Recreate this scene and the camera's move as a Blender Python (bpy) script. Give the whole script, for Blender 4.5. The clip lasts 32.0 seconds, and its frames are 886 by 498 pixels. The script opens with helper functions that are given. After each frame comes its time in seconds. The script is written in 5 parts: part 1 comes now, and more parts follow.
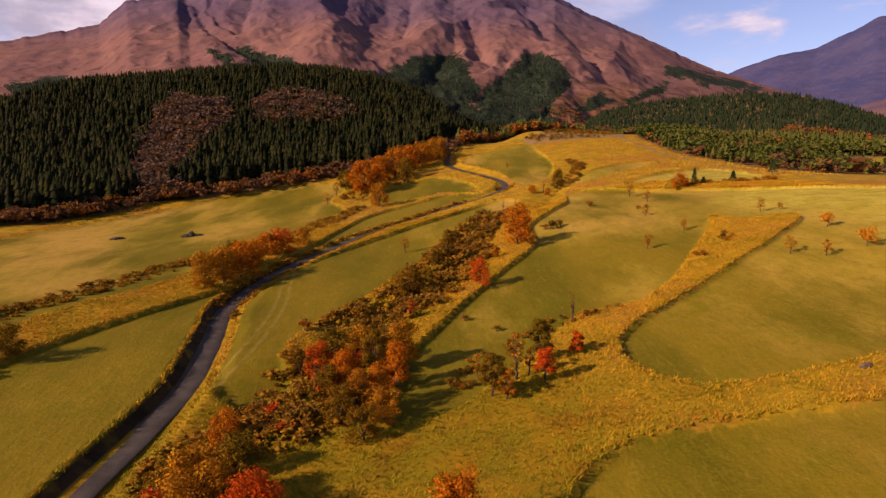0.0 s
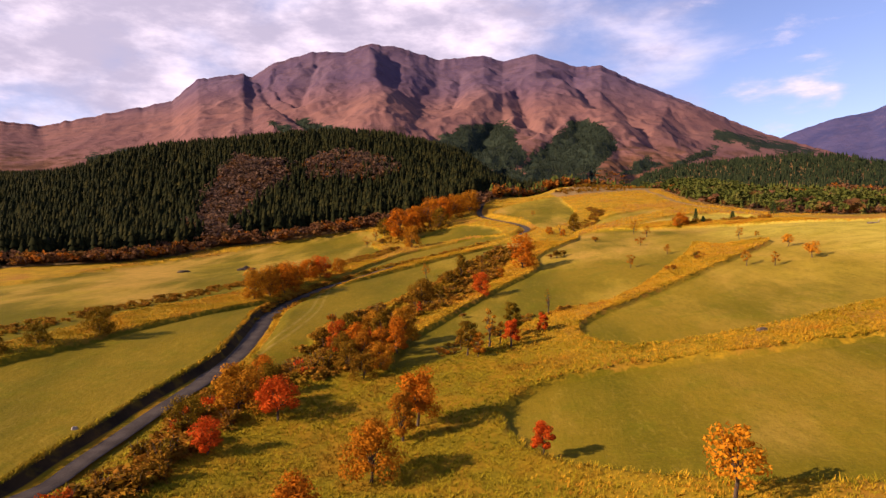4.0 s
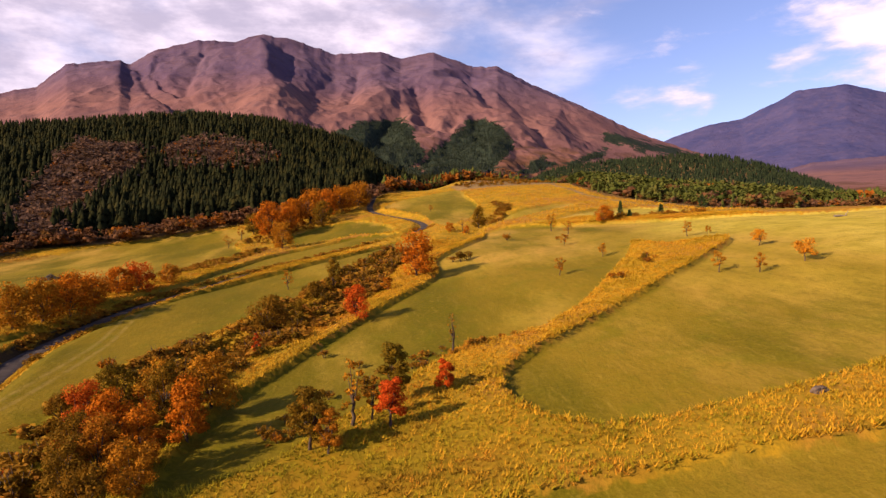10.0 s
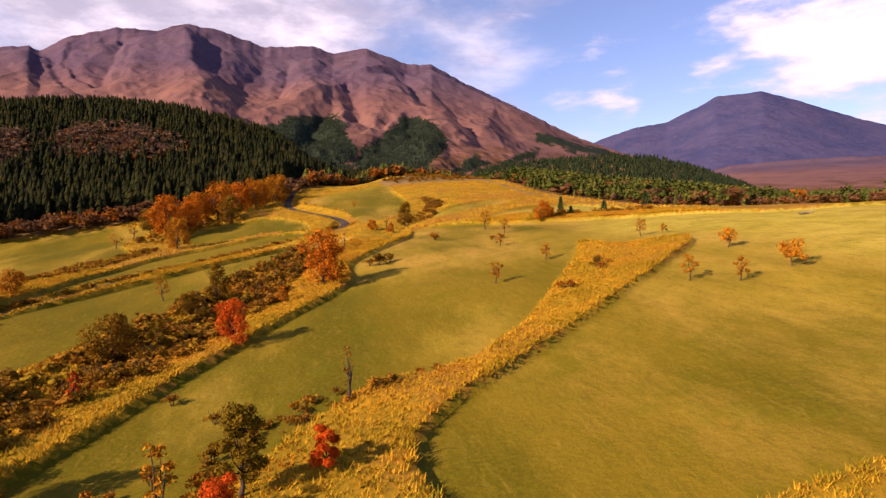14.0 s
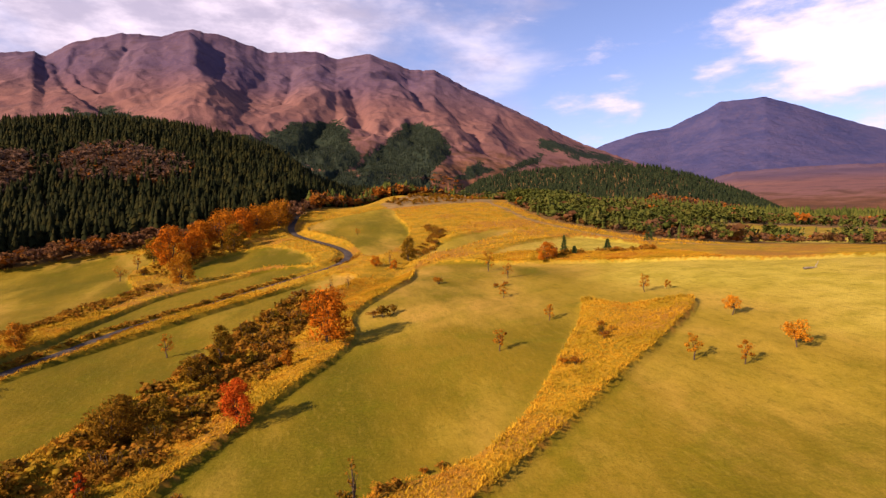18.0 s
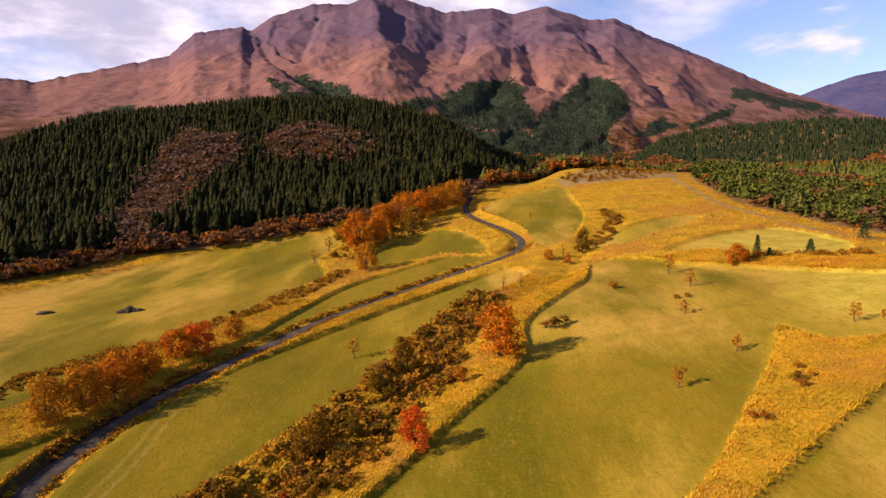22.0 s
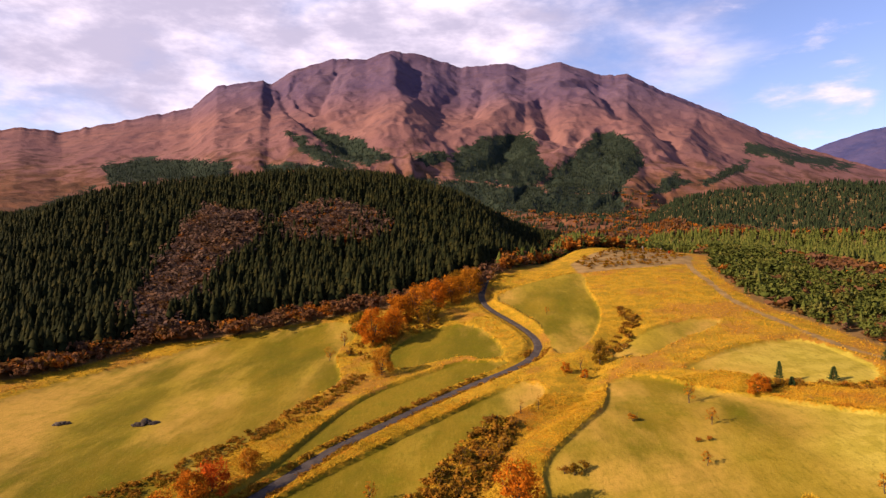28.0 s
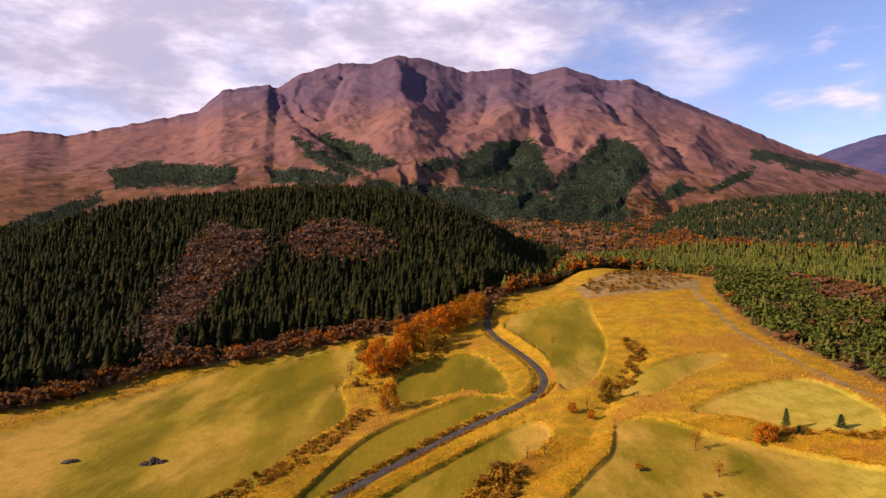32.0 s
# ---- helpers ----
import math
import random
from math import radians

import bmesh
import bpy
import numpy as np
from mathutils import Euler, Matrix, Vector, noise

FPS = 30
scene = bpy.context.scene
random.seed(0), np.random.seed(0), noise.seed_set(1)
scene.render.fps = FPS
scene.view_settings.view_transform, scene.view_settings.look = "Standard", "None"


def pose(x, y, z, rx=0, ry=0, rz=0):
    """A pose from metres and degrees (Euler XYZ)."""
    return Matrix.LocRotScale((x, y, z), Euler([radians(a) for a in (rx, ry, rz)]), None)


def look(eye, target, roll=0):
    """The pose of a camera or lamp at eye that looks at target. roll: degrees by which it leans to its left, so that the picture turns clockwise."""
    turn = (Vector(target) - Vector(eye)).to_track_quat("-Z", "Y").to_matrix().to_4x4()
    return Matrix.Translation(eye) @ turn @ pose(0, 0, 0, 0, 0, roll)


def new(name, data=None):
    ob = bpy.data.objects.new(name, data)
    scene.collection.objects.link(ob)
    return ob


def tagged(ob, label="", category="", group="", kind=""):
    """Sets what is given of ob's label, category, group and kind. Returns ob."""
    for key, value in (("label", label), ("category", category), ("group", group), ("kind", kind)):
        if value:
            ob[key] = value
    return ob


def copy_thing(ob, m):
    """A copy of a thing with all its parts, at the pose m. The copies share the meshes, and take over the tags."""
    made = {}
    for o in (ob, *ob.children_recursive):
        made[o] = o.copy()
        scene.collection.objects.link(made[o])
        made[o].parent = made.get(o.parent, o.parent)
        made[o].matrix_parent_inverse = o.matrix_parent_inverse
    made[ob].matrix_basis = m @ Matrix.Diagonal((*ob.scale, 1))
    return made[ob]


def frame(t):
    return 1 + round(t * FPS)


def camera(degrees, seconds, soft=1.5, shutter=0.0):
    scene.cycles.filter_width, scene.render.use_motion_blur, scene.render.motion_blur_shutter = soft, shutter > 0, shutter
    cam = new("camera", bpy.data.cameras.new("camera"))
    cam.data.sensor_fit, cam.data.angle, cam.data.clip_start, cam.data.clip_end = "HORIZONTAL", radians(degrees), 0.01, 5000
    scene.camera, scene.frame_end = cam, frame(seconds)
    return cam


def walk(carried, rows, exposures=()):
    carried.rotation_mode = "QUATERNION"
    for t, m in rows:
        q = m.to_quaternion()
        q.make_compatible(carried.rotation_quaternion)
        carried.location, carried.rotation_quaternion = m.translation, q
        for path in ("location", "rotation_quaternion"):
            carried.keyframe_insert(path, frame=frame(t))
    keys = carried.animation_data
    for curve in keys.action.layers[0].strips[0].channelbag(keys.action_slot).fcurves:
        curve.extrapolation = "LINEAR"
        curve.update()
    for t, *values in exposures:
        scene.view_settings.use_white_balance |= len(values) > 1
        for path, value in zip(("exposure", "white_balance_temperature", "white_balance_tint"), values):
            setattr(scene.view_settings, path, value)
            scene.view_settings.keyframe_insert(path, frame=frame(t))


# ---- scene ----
cam = camera(69.8, 32.0, soft=1.4)
# seconds, eye x y z, yaw, pitch, roll
PATH = [
    (0, -8.59, 12.73, 7.95, -4.83, -7.6, -0.09),
    (0.1, -7.93, 8.98, 7.19, -4.36, -6.98, -0.09),
    (0.2, -7.27, 5.24, 6.43, -3.89, -6.36, -0.1),
    (0.3, -6.61, 1.49, 5.66, -3.41, -5.74, -0.1),
    (0.4, -5.94, -2.26, 4.9, -2.94, -5.12, -0.11),
    (0.5, -5.28, -6, 4.14, -2.47, -4.51, -0.11),
    (0.6, -4.62, -9.75, 3.38, -2, -3.89, -0.12),
    (0.7, -3.96, -13.5, 2.61, -1.53, -3.27, -0.12),
    (0.8, -3.3, -17.24, 1.85, -1.05, -2.65, -0.12),
    (0.9, -2.64, -20.99, 1.09, -0.58, -2.03, -0.13),
    (1.0, -2.40, -22.34, 0.81, -0.34, -1.66, -0.13),
    (1.5, -2.4, -22.4, 0.5, -0.42, -1.66, -0.13),
    (2.0, -2.3, -20.7, 0.4, -0.42, -1.63, -0.18),
    (3.0, -1.9, -16.2, 0.1, -0.39, -1.65, -0.15),
    (3.5, -1.6, -13.1, 0.2, -0.33, -1.66, -0.20),
    (5.5, -0.1, 0.0, 0.0, -0.03, -1.66, -0.30),
    (6.0, 0.4, 3.3, 0.0, 0.0, -1.66, -0.36),
    (7.0, 1.4, 10.0, -0.1, -0.14, -1.67, -0.44),
    (7.5, 2.0, 13.4, -0.1, -0.59, -1.69, -0.46),
    (8.0, 2.4, 16.8, -0.2, -1.12, -1.70, -0.46),
    (8.5, 3.1, 20.2, -0.3, -1.68, -1.70, -0.46),
    (9.0, 3.7, 23.6, -0.4, -5.26, -1.72, -0.37),
    (9.5, 4.2, 26.9, -0.5, -7.90, -1.75, -0.32),
    (10.0, 4.9, 30.2, -0.6, -9.32, -1.77, -0.31),
    (10.5, 5.7, 33.4, -0.6, -10.42, -1.78, -0.29),
    (11.0, 6.6, 36.6, -0.8, -11.85, -1.79, -0.21),
    (11.5, 7.3, 39.6, -0.8, -13.56, -1.85, -0.12),
    (12.0, 8.2, 42.8, -0.9, -14.89, -1.85, -0.07),
    (12.5, 9.2, 45.5, -0.9, -15.06, -1.86, -0.06),
    (13.0, 10.1, 47.5, -0.9, -15.12, -1.88, -0.06),
    (13.5, 10.9, 48.8, -0.9, -15.18, -1.90, -0.1),
    (15.5, 12.0, 50.1, 1.3, -15.47, -1.85, -0.1),
    (16.0, 11.9, 49.9, 2.6, -15.59, -1.81, -0.08),
    (17.0, 11.7, 49.8, 5.2, -15.70, -1.69, 0.0),
    (17.5, 11.6, 49.8, 6.5, -15.72, -1.66, 0.0),
    (18.0, 11.4, 49.8, 7.8, -14.98, -1.59, 0.0),
    (18.5, 11.2, 49.8, 8.9, -11.67, -1.56, -0.04),
    (19.0, 11.2, 50.1, 10.0, -6.90, -1.49, -0.15),
    (19.5, 11.3, 50.2, 11.0, -3.07, -1.44, -0.18),
    (20.0, 11.3, 50.5, 12.1, -1.58, -1.39, -0.18),
    (20.5, 11.3, 50.5, 13.4, -0.76, -1.35, -0.15),
    (21.0, 11.3, 50.6, 14.8, -0.19, -1.31, -0.10),
    (21.5, 11.3, 50.6, 16.1, 0.20, -1.29, -0.06),
    (22.0, 11.3, 50.5, 17.2, 0.51, -5.52, 0.0),
    (22.5, 11.5, 50.6, 18.5, 0.83, -12.69, 0.0),
    (23.0, 11.5, 50.5, 20.0, 0.98, -12.81, 0.0),
    (24.0, 11.5, 50.6, 22.6, 1.21, -12.78, 0.03),
    (24.5, 11.4, 50.5, 23.9, 1.31, -12.74, 0.05),
    (26.5, 10.7, 51.1, 30.4, 1.53, -8.40, 0.35),
    (27.0, 10.5, 51.2, 31.7, 1.58, -5.70, 0.42),
    (27.5, 10.3, 51.1, 32.8, 1.65, -1.34, 0.52),
    (28.0, 10.2, 51.1, 33.9, 1.71, -1.34, 0.55),
    (29.0, 10.0, 50.9, 36.3, 1.83, -1.28, 0.59),
    (30.0, 9.8, 50.8, 38.6, 1.93, -1.19, 0.65),
    (31.0, 9.6, 50.9, 41.1, 2.01, -1.15, 0.74),
    (32.0, 9.4, 50.8, 43.3, 2.10, -1.13, 0.82),
]
walk(cam, [(t, pose(x, y, z, 90 + pitch, 0, yaw) @ pose(0, 0, 0, 0, 0, roll)) for t, x, y, z, yaw, pitch, roll in PATH],
     [(0.0, 0.36, 6900, 29), (0.6, 0.72, 6600, 26), (18.5, 0.73, 6600, 26), (21.5, 0.74, 6550, 25), (22.0, 0.82, 6500, 20), (22.5, 1.62, 6200, 12), (24.5, 1.85, 6200, 12),
      (26.5, 1.42, 6400, 18), (27.0, 1.14, 6450, 23), (27.6, 0.84, 6500, 24), (28.0, 0.80, 6500, 24), (28.7, 0.71, 6500, 24), (32.0, 0.69, 6450, 23)])

# ---- light: a low afternoon sun and a half-clouded sky ----
SUN_ELEV, SUN_ROT = radians(25), radians(251)
sun = new("sun", bpy.data.lights.new("sun", "SUN"))
sun.data.energy, sun.data.angle, sun.data.color = 6.2, radians(0.6), (1.0, 0.785, 0.51)
sd = Vector((math.sin(SUN_ROT) * math.cos(SUN_ELEV), math.cos(SUN_ROT) * math.cos(SUN_ELEV), math.sin(SUN_ELEV)))
sun.matrix_world = look(sd * 200, (0, 0, 0))

world = bpy.data.worlds.new("sky")
scene.world = world
world.use_nodes = True
wt = world.node_tree
wt.nodes.clear()


def wnode(kind, **values):
    n = wt.nodes.new(kind)
    for key, value in values.items():
        n.inputs[key].default_value = value
    return n


def wramp(source, a, b):
    n = wnode("ShaderNodeMapRange", **{"From Min": a, "From Max": b})
    n.interpolation_type = "SMOOTHSTEP"
    wt.links.new(source, n.inputs["Value"])
    return n.outputs["Result"]


def wmath(op, a, b):
    n = wt.nodes.new("ShaderNodeMath")
    n.operation = op
    n.use_clamp = op == "MULTIPLY"
    for k, v in enumerate((a, b)):
        if hasattr(v, "links"):
            wt.links.new(v, n.inputs[k])
        else:
            n.inputs[k].default_value = v
    return n.outputs[0]


def wmix(fac, a, b):
    n = wt.nodes.new("ShaderNodeMix")
    n.data_type = "RGBA"
    for slot, v in ((n.inputs[0], fac), (n.inputs[6], a), (n.inputs[7], b)):
        if hasattr(v, "links"):
            wt.links.new(v, slot)
        else:
            slot.default_value = v
    return n.outputs[2]


sky = wt.nodes.new("ShaderNodeTexSky")
sky.sky_type, sky.sun_disc, sky.sun_elevation, sky.sun_rotation = "NISHITA", False, SUN_ELEV, SUN_ROT
sky.altitude, sky.air_density, sky.dust_density = 900, 1.0, 0.6
coord = wt.nodes.new("ShaderNodeTexCoord")
# clouds: stretched noise on the directions, brighter towards the sun's side
stretch = wt.nodes.new("ShaderNodeMapping")
stretch.inputs["Scale"].default_value = (1.0, 1.0, 2.6)
stretch.inputs["Location"].default_value = (3.1, 0.4, 0.15)
wt.links.new(coord.outputs["Generated"], stretch.inputs["Vector"])
big = wnode("ShaderNodeTexNoise", Scale=2.3, Detail=7.0, Roughness=0.55, Distortion=0.25)
small = wnode("ShaderNodeTexNoise", Scale=6.0, Detail=6.0, Roughness=0.6)
for n in (big, small):
    wt.links.new(stretch.outputs["Vector"], n.inputs["Vector"])
split = wt.nodes.new("ShaderNodeSeparateXYZ")
wt.links.new(coord.outputs["Generated"], split.inputs[0])
bias = wmath("MULTIPLY_ADD", split.outputs["X"], -0.16)
bias.node.use_clamp = False
bias.node.inputs[2].default_value = 0.0
high = wmath("MULTIPLY_ADD", split.outputs["Z"], -0.10)
high.node.use_clamp = False
high.node.inputs[2].default_value = 0.0


def bank(az, el, tight):
    """A bank of cloud round one direction."""
    d = wt.nodes.new("ShaderNodeVectorMath")
    d.operation = "DISTANCE"
    d.inputs[1].default_value = (math.sin(radians(az)) * math.cos(radians(el)), math.cos(radians(az)) * math.cos(radians(el)), math.sin(radians(el)))
    flat = wt.nodes.new("ShaderNodeMapping")
    wt.links.new(coord.outputs["Generated"], flat.inputs["Vector"])
    wt.links.new(flat.outputs["Vector"], d.inputs[0])
    return wramp(d.outputs["Value"], tight, 0.0)


cover = wmath("ADD", wmath("ADD", big.outputs["Fac"], bias), high)
for az, el, tight, more in ((-30, 17, 0.45, 0.16), (4, 27, 0.45, 0.18), (24, 25, 0.40, 0.27), (38, 26, 0.35, 0.22), (-8, 21, 0.3, 0.14), (12, 13, 0.20, -0.10), (30, 13, 0.22, -0.22), (44, 12, 0.30, -0.12)):
    extra = wmath("MULTIPLY", bank(az, el, tight), more)
    extra.node.use_clamp = False
    cover = wmath("ADD", cover, extra)
cloud = wramp(cover, 0.46, 0.70)
# heaped cumulus low in the east, with crisp tops
puff = wnode("ShaderNodeTexNoise", Scale=7.5, Detail=9.0, Roughness=0.58, Distortion=0.1)
squat = wt.nodes.new("ShaderNodeMapping")
squat.inputs["Scale"].default_value, squat.inputs["Location"].default_value = (1.0, 1.0, 3.0), (0.7, 1.3, 0.35)
wt.links.new(coord.outputs["Generated"], squat.inputs["Vector"])
wt.links.new(squat.outputs["Vector"], puff.inputs["Vector"])
heap = puff.outputs["Fac"]
for az, el, tight, more in ((48, 17, 0.24, 0.20), (52, 12, 0.20, 0.20), (42, 13.5, 0.14, 0.15), (36.5, 11.6, 0.08, 0.13), (31.0, 11.6, 0.06, 0.17), (28.6, 11.0, 0.05, 0.14), (26.0, 10.8, 0.045, 0.13)):
    extra = wmath("MULTIPLY", bank(az, el, tight), more)
    extra.node.use_clamp = False
    heap = wmath("ADD", heap, extra)
lit = wramp(heap, 0.60, 0.86)
heap = wramp(heap, 0.56, 0.80)
thick = wramp(small.outputs["Fac"], 0.38, 0.68)
cloud_tone = wmix(thick, (4.8, 4.6, 5.7, 1), (9.8, 9.0, 9.7, 1))
clear = wt.nodes.new("ShaderNodeMix")
clear.data_type, clear.blend_type = "RGBA", "MULTIPLY"
clear.inputs[0].default_value = 1.0
wt.links.new(sky.outputs["Color"], clear.inputs[6])
clear.inputs[7].default_value = (1.25, 1.22, 1.45, 1)
sky_tone = wmix(heap, wmix(cloud, clear.outputs[2], cloud_tone), wmix(lit, (7.2, 6.7, 7.9, 1), (9.4, 8.6, 9.3, 1)))
back = wnode("ShaderNodeBackground", Strength=0.075)
wt.links.new(sky_tone, back.inputs["Color"])
wt.links.new(back.outputs[0], wt.nodes.new("ShaderNodeOutputWorld").inputs["Surface"])

# ---- materials ----


def material(name, rough=0.9, spec=0.2):
    m = bpy.data.materials.new(name)
    m.use_nodes = True
    b = m.node_tree.nodes["Principled BSDF"]
    b.inputs["Roughness"].default_value, b.inputs["Specular IOR Level"].default_value = rough, spec
    return m, m.node_tree, b


class Nodes:
    """Short words for building a node tree."""

    def __init__(self, tree):
        self.t = tree

    def link(self, v, slot):
        if hasattr(v, "links"):
            self.t.links.new(v, slot)
        else:
            slot.default_value = (*v, 1) if isinstance(v, tuple) and len(v) == 3 and slot.type == "RGBA" else v

    def pos(self, sx=1.0, sy=1.0, sz=1.0, turn=0.0):
        g = self.t.nodes.new("ShaderNodeNewGeometry")
        m = self.t.nodes.new("ShaderNodeMapping")
        m.inputs["Scale"].default_value, m.inputs["Rotation"].default_value = (sx, sy, sz), (0, 0, turn)
        self.t.links.new(g.outputs["Position"], m.inputs["Vector"])
        return m.outputs[0]

    def noise(self, vec, scale, detail=4.0, rough=0.55, warp=0.0):
        n = self.t.nodes.new("ShaderNodeTexNoise")
        for k, v in (("Scale", scale), ("Detail", detail), ("Roughness", rough), ("Distortion", warp)):
            n.inputs[k].default_value = v
        self.t.links.new(vec, n.inputs["Vector"])
        return n.outputs["Fac"]

    def voronoi(self, vec, scale, out="Distance"):
        n = self.t.nodes.new("ShaderNodeTexVoronoi")
        n.inputs["Scale"].default_value = scale
        self.t.links.new(vec, n.inputs["Vector"])
        return n.outputs[out]

    def ramp(self, v, a, b, lo=0.0, hi=1.0):
        n = self.t.nodes.new("ShaderNodeMapRange")
        n.interpolation_type = "SMOOTHSTEP"
        for k, w in enumerate((v, a, b, lo, hi)):
            self.link(w, n.inputs[k])
        return n.outputs[0]

    def math(self, op, a, b=0.0):
        n = self.t.nodes.new("ShaderNodeMath")
        n.operation = op
        self.link(a, n.inputs[0])
        self.link(b, n.inputs[1])
        return n.outputs[0]

    def mix(self, fac, a, b):
        n = self.t.nodes.new("ShaderNodeMix")
        n.data_type = "RGBA"
        self.link(fac, n.inputs[0])
        self.link(a, n.inputs[6])
        self.link(b, n.inputs[7])
        return n.outputs[2]

    def attr(self, name):
        n = self.t.nodes.new("ShaderNodeAttribute")
        n.attribute_name = name
        return n.outputs["Fac"]

    def island(self):
        return self.t.nodes.new("ShaderNodeNewGeometry").outputs["Random Per Island"]

    def own(self):
        return self.t.nodes.new("ShaderNodeObjectInfo").outputs["Random"]

    def bump(self, height, strength, distance, bsdf):
        n = self.t.nodes.new("ShaderNodeBump")
        n.inputs["Strength"].default_value, n.inputs["Distance"].default_value = strength, distance
        self.link(height, n.inputs["Height"])
        self.t.links.new(n.outputs[0], bsdf.inputs["Normal"])


def ground_material():
    m, t, b = material("meadow_ground", 0.95, 0.05)
    n = Nodes(t)
    p = n.pos()
    along = n.pos(1.0, 0.35, 1.0, radians(-25))
    broad, mid, fine = n.noise(along, 0.045, 4), n.noise(p, 0.22, 5, 0.6), n.noise(p, 2.4, 4, 0.65)
    blade = n.noise(p, 7.0, 3, 0.7)
    streak = n.noise(along, 0.055, 5, 0.62)
    green = n.mix(n.ramp(broad, 0.38, 0.60), (0.078, 0.067, 0.003), (0.160, 0.110, 0.007))
    green = n.mix(n.ramp(mid, 0.47, 0.72, 0.0, 0.55), green, (0.092, 0.094, 0.003))
    green = n.mix(n.ramp(fine, 0.40, 0.75, 0.0, 0.45), green, (0.185, 0.138, 0.009))
    tan = n.mix(n.ramp(n.noise(along, 0.03, 4, 0.6), 0.40, 0.60), (0.240, 0.170, 0.015), (0.340, 0.202, 0.038))
    tan = n.mix(n.ramp(mid, 0.45, 0.70, 0.0, 0.5), tan, (0.165, 0.126, 0.009))
    tan = n.mix(n.ramp(fine, 0.40, 0.75, 0.0, 0.4), tan, (0.330, 0.236, 0.034))
    sward = n.mix(n.ramp(n.math("ADD", n.attr("dry"), n.ramp(streak, 0.3, 0.7, -0.6, 0.4)), 0.15, 1.05), green, tan)
    sward = n.mix(n.ramp(n.attr("dry"), 0.95, 1.7, 0.0, 0.7), sward, n.mix(n.ramp(mid, 0.35, 0.65), (0.430, 0.350, 0.051), (0.300, 0.249, 0.025)))
    sward = n.mix(n.ramp(n.noise(along, 0.022, 4, 0.6), 0.54, 0.70, 0.0, 0.35), sward, (0.250, 0.138, 0.025))
    sward = n.mix(n.ramp(n.noise(p, 0.9, 6, 0.75), 0.52, 0.70, 0.0, 0.4), sward, (0.075, 0.064, 0.003))
    sward = n.mix(n.ramp(blade, 0.45, 0.7, 0.0, 0.35), sward, (0.065, 0.054, 0.003))
    grain = n.noise(n.pos(1.0, 0.22, 1.0, radians(-38)), 1.5, 5, 0.75)
    sward = n.mix(n.ramp(grain, 0.50, 0.66, 0.0, 0.38), sward, (0.088, 0.078, 0.004))
    sward = n.mix(n.ramp(grain, 0.46, 0.32, 0.0, 0.22), sward, (0.290, 0.205, 0.030))
    straw = n.mix(n.ramp(mid, 0.38, 0.62), (0.380, 0.212, 0.012), (0.235, 0.148, 0.008))
    straw = n.mix(n.ramp(n.noise(p, 0.06, 3), 0.5, 0.65, 0.0, 0.8), straw, (0.270, 0.115, 0.020))
    straw = n.mix(n.ramp(fine, 0.4, 0.65, 0.0, 0.6), straw, (0.110, 0.080, 0.008))
    straw = n.mix(n.ramp(n.attr("lush"), 0.1, 0.9, 0.0, 0.85), straw, n.mix(n.ramp(mid, 0.4, 0.62), (0.120, 0.098, 0.004), (0.220, 0.120, 0.006)))
    edge = n.math("ADD", n.attr("mown"), n.ramp(n.noise(p, 0.7, 3), 0.2, 0.8, -0.5, 0.5))
    lawn = n.ramp(edge, -0.25, 0.25)
    tone = n.mix(lawn, straw, sward)
    litter = n.mix(n.ramp(mid, 0.3, 0.7), (0.125, 0.076, 0.028), (0.200, 0.120, 0.045))
    tone = n.mix(n.ramp(n.attr("woods"), 0.3, 0.7), tone, litter)
    pale = n.mix(n.ramp(mid, 0.3, 0.7), (0.250, 0.165, 0.066), (0.150, 0.098, 0.036))
    tone = n.mix(n.ramp(n.attr("bare"), 0.3, 0.7), tone, pale)
    wheel = n.math("ABSOLUTE", n.math("SUBTRACT", n.attr("track"), 0.85))
    wheel = n.math("MULTIPLY", n.ramp(wheel, 0.5, 0.1), n.ramp(n.noise(p, 0.5, 3), 0.3, 0.6, 0.02, 0.18))
    tone = n.mix(wheel, tone, (0.36, 0.26, 0.10))
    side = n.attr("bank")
    # the west bank's shaded face, painted near-black along the lane
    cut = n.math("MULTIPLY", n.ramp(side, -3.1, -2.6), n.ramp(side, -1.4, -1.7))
    bank_shade = n.mix(n.ramp(mid, 0.3, 0.7), (0.018, 0.012, 0.007), (0.050, 0.030, 0.012))
    tone = n.mix(n.math("MULTIPLY", cut, n.ramp(n.noise(p, 0.4, 3), 0.25, 0.5, 0.6, 1.0)), tone, bank_shade)
    n.link(tone, b.inputs["Base Color"])
    n.bump(n.math("ADD", n.math("MULTIPLY", fine, 0.4), mid), 0.6, 0.35, b)
    return m


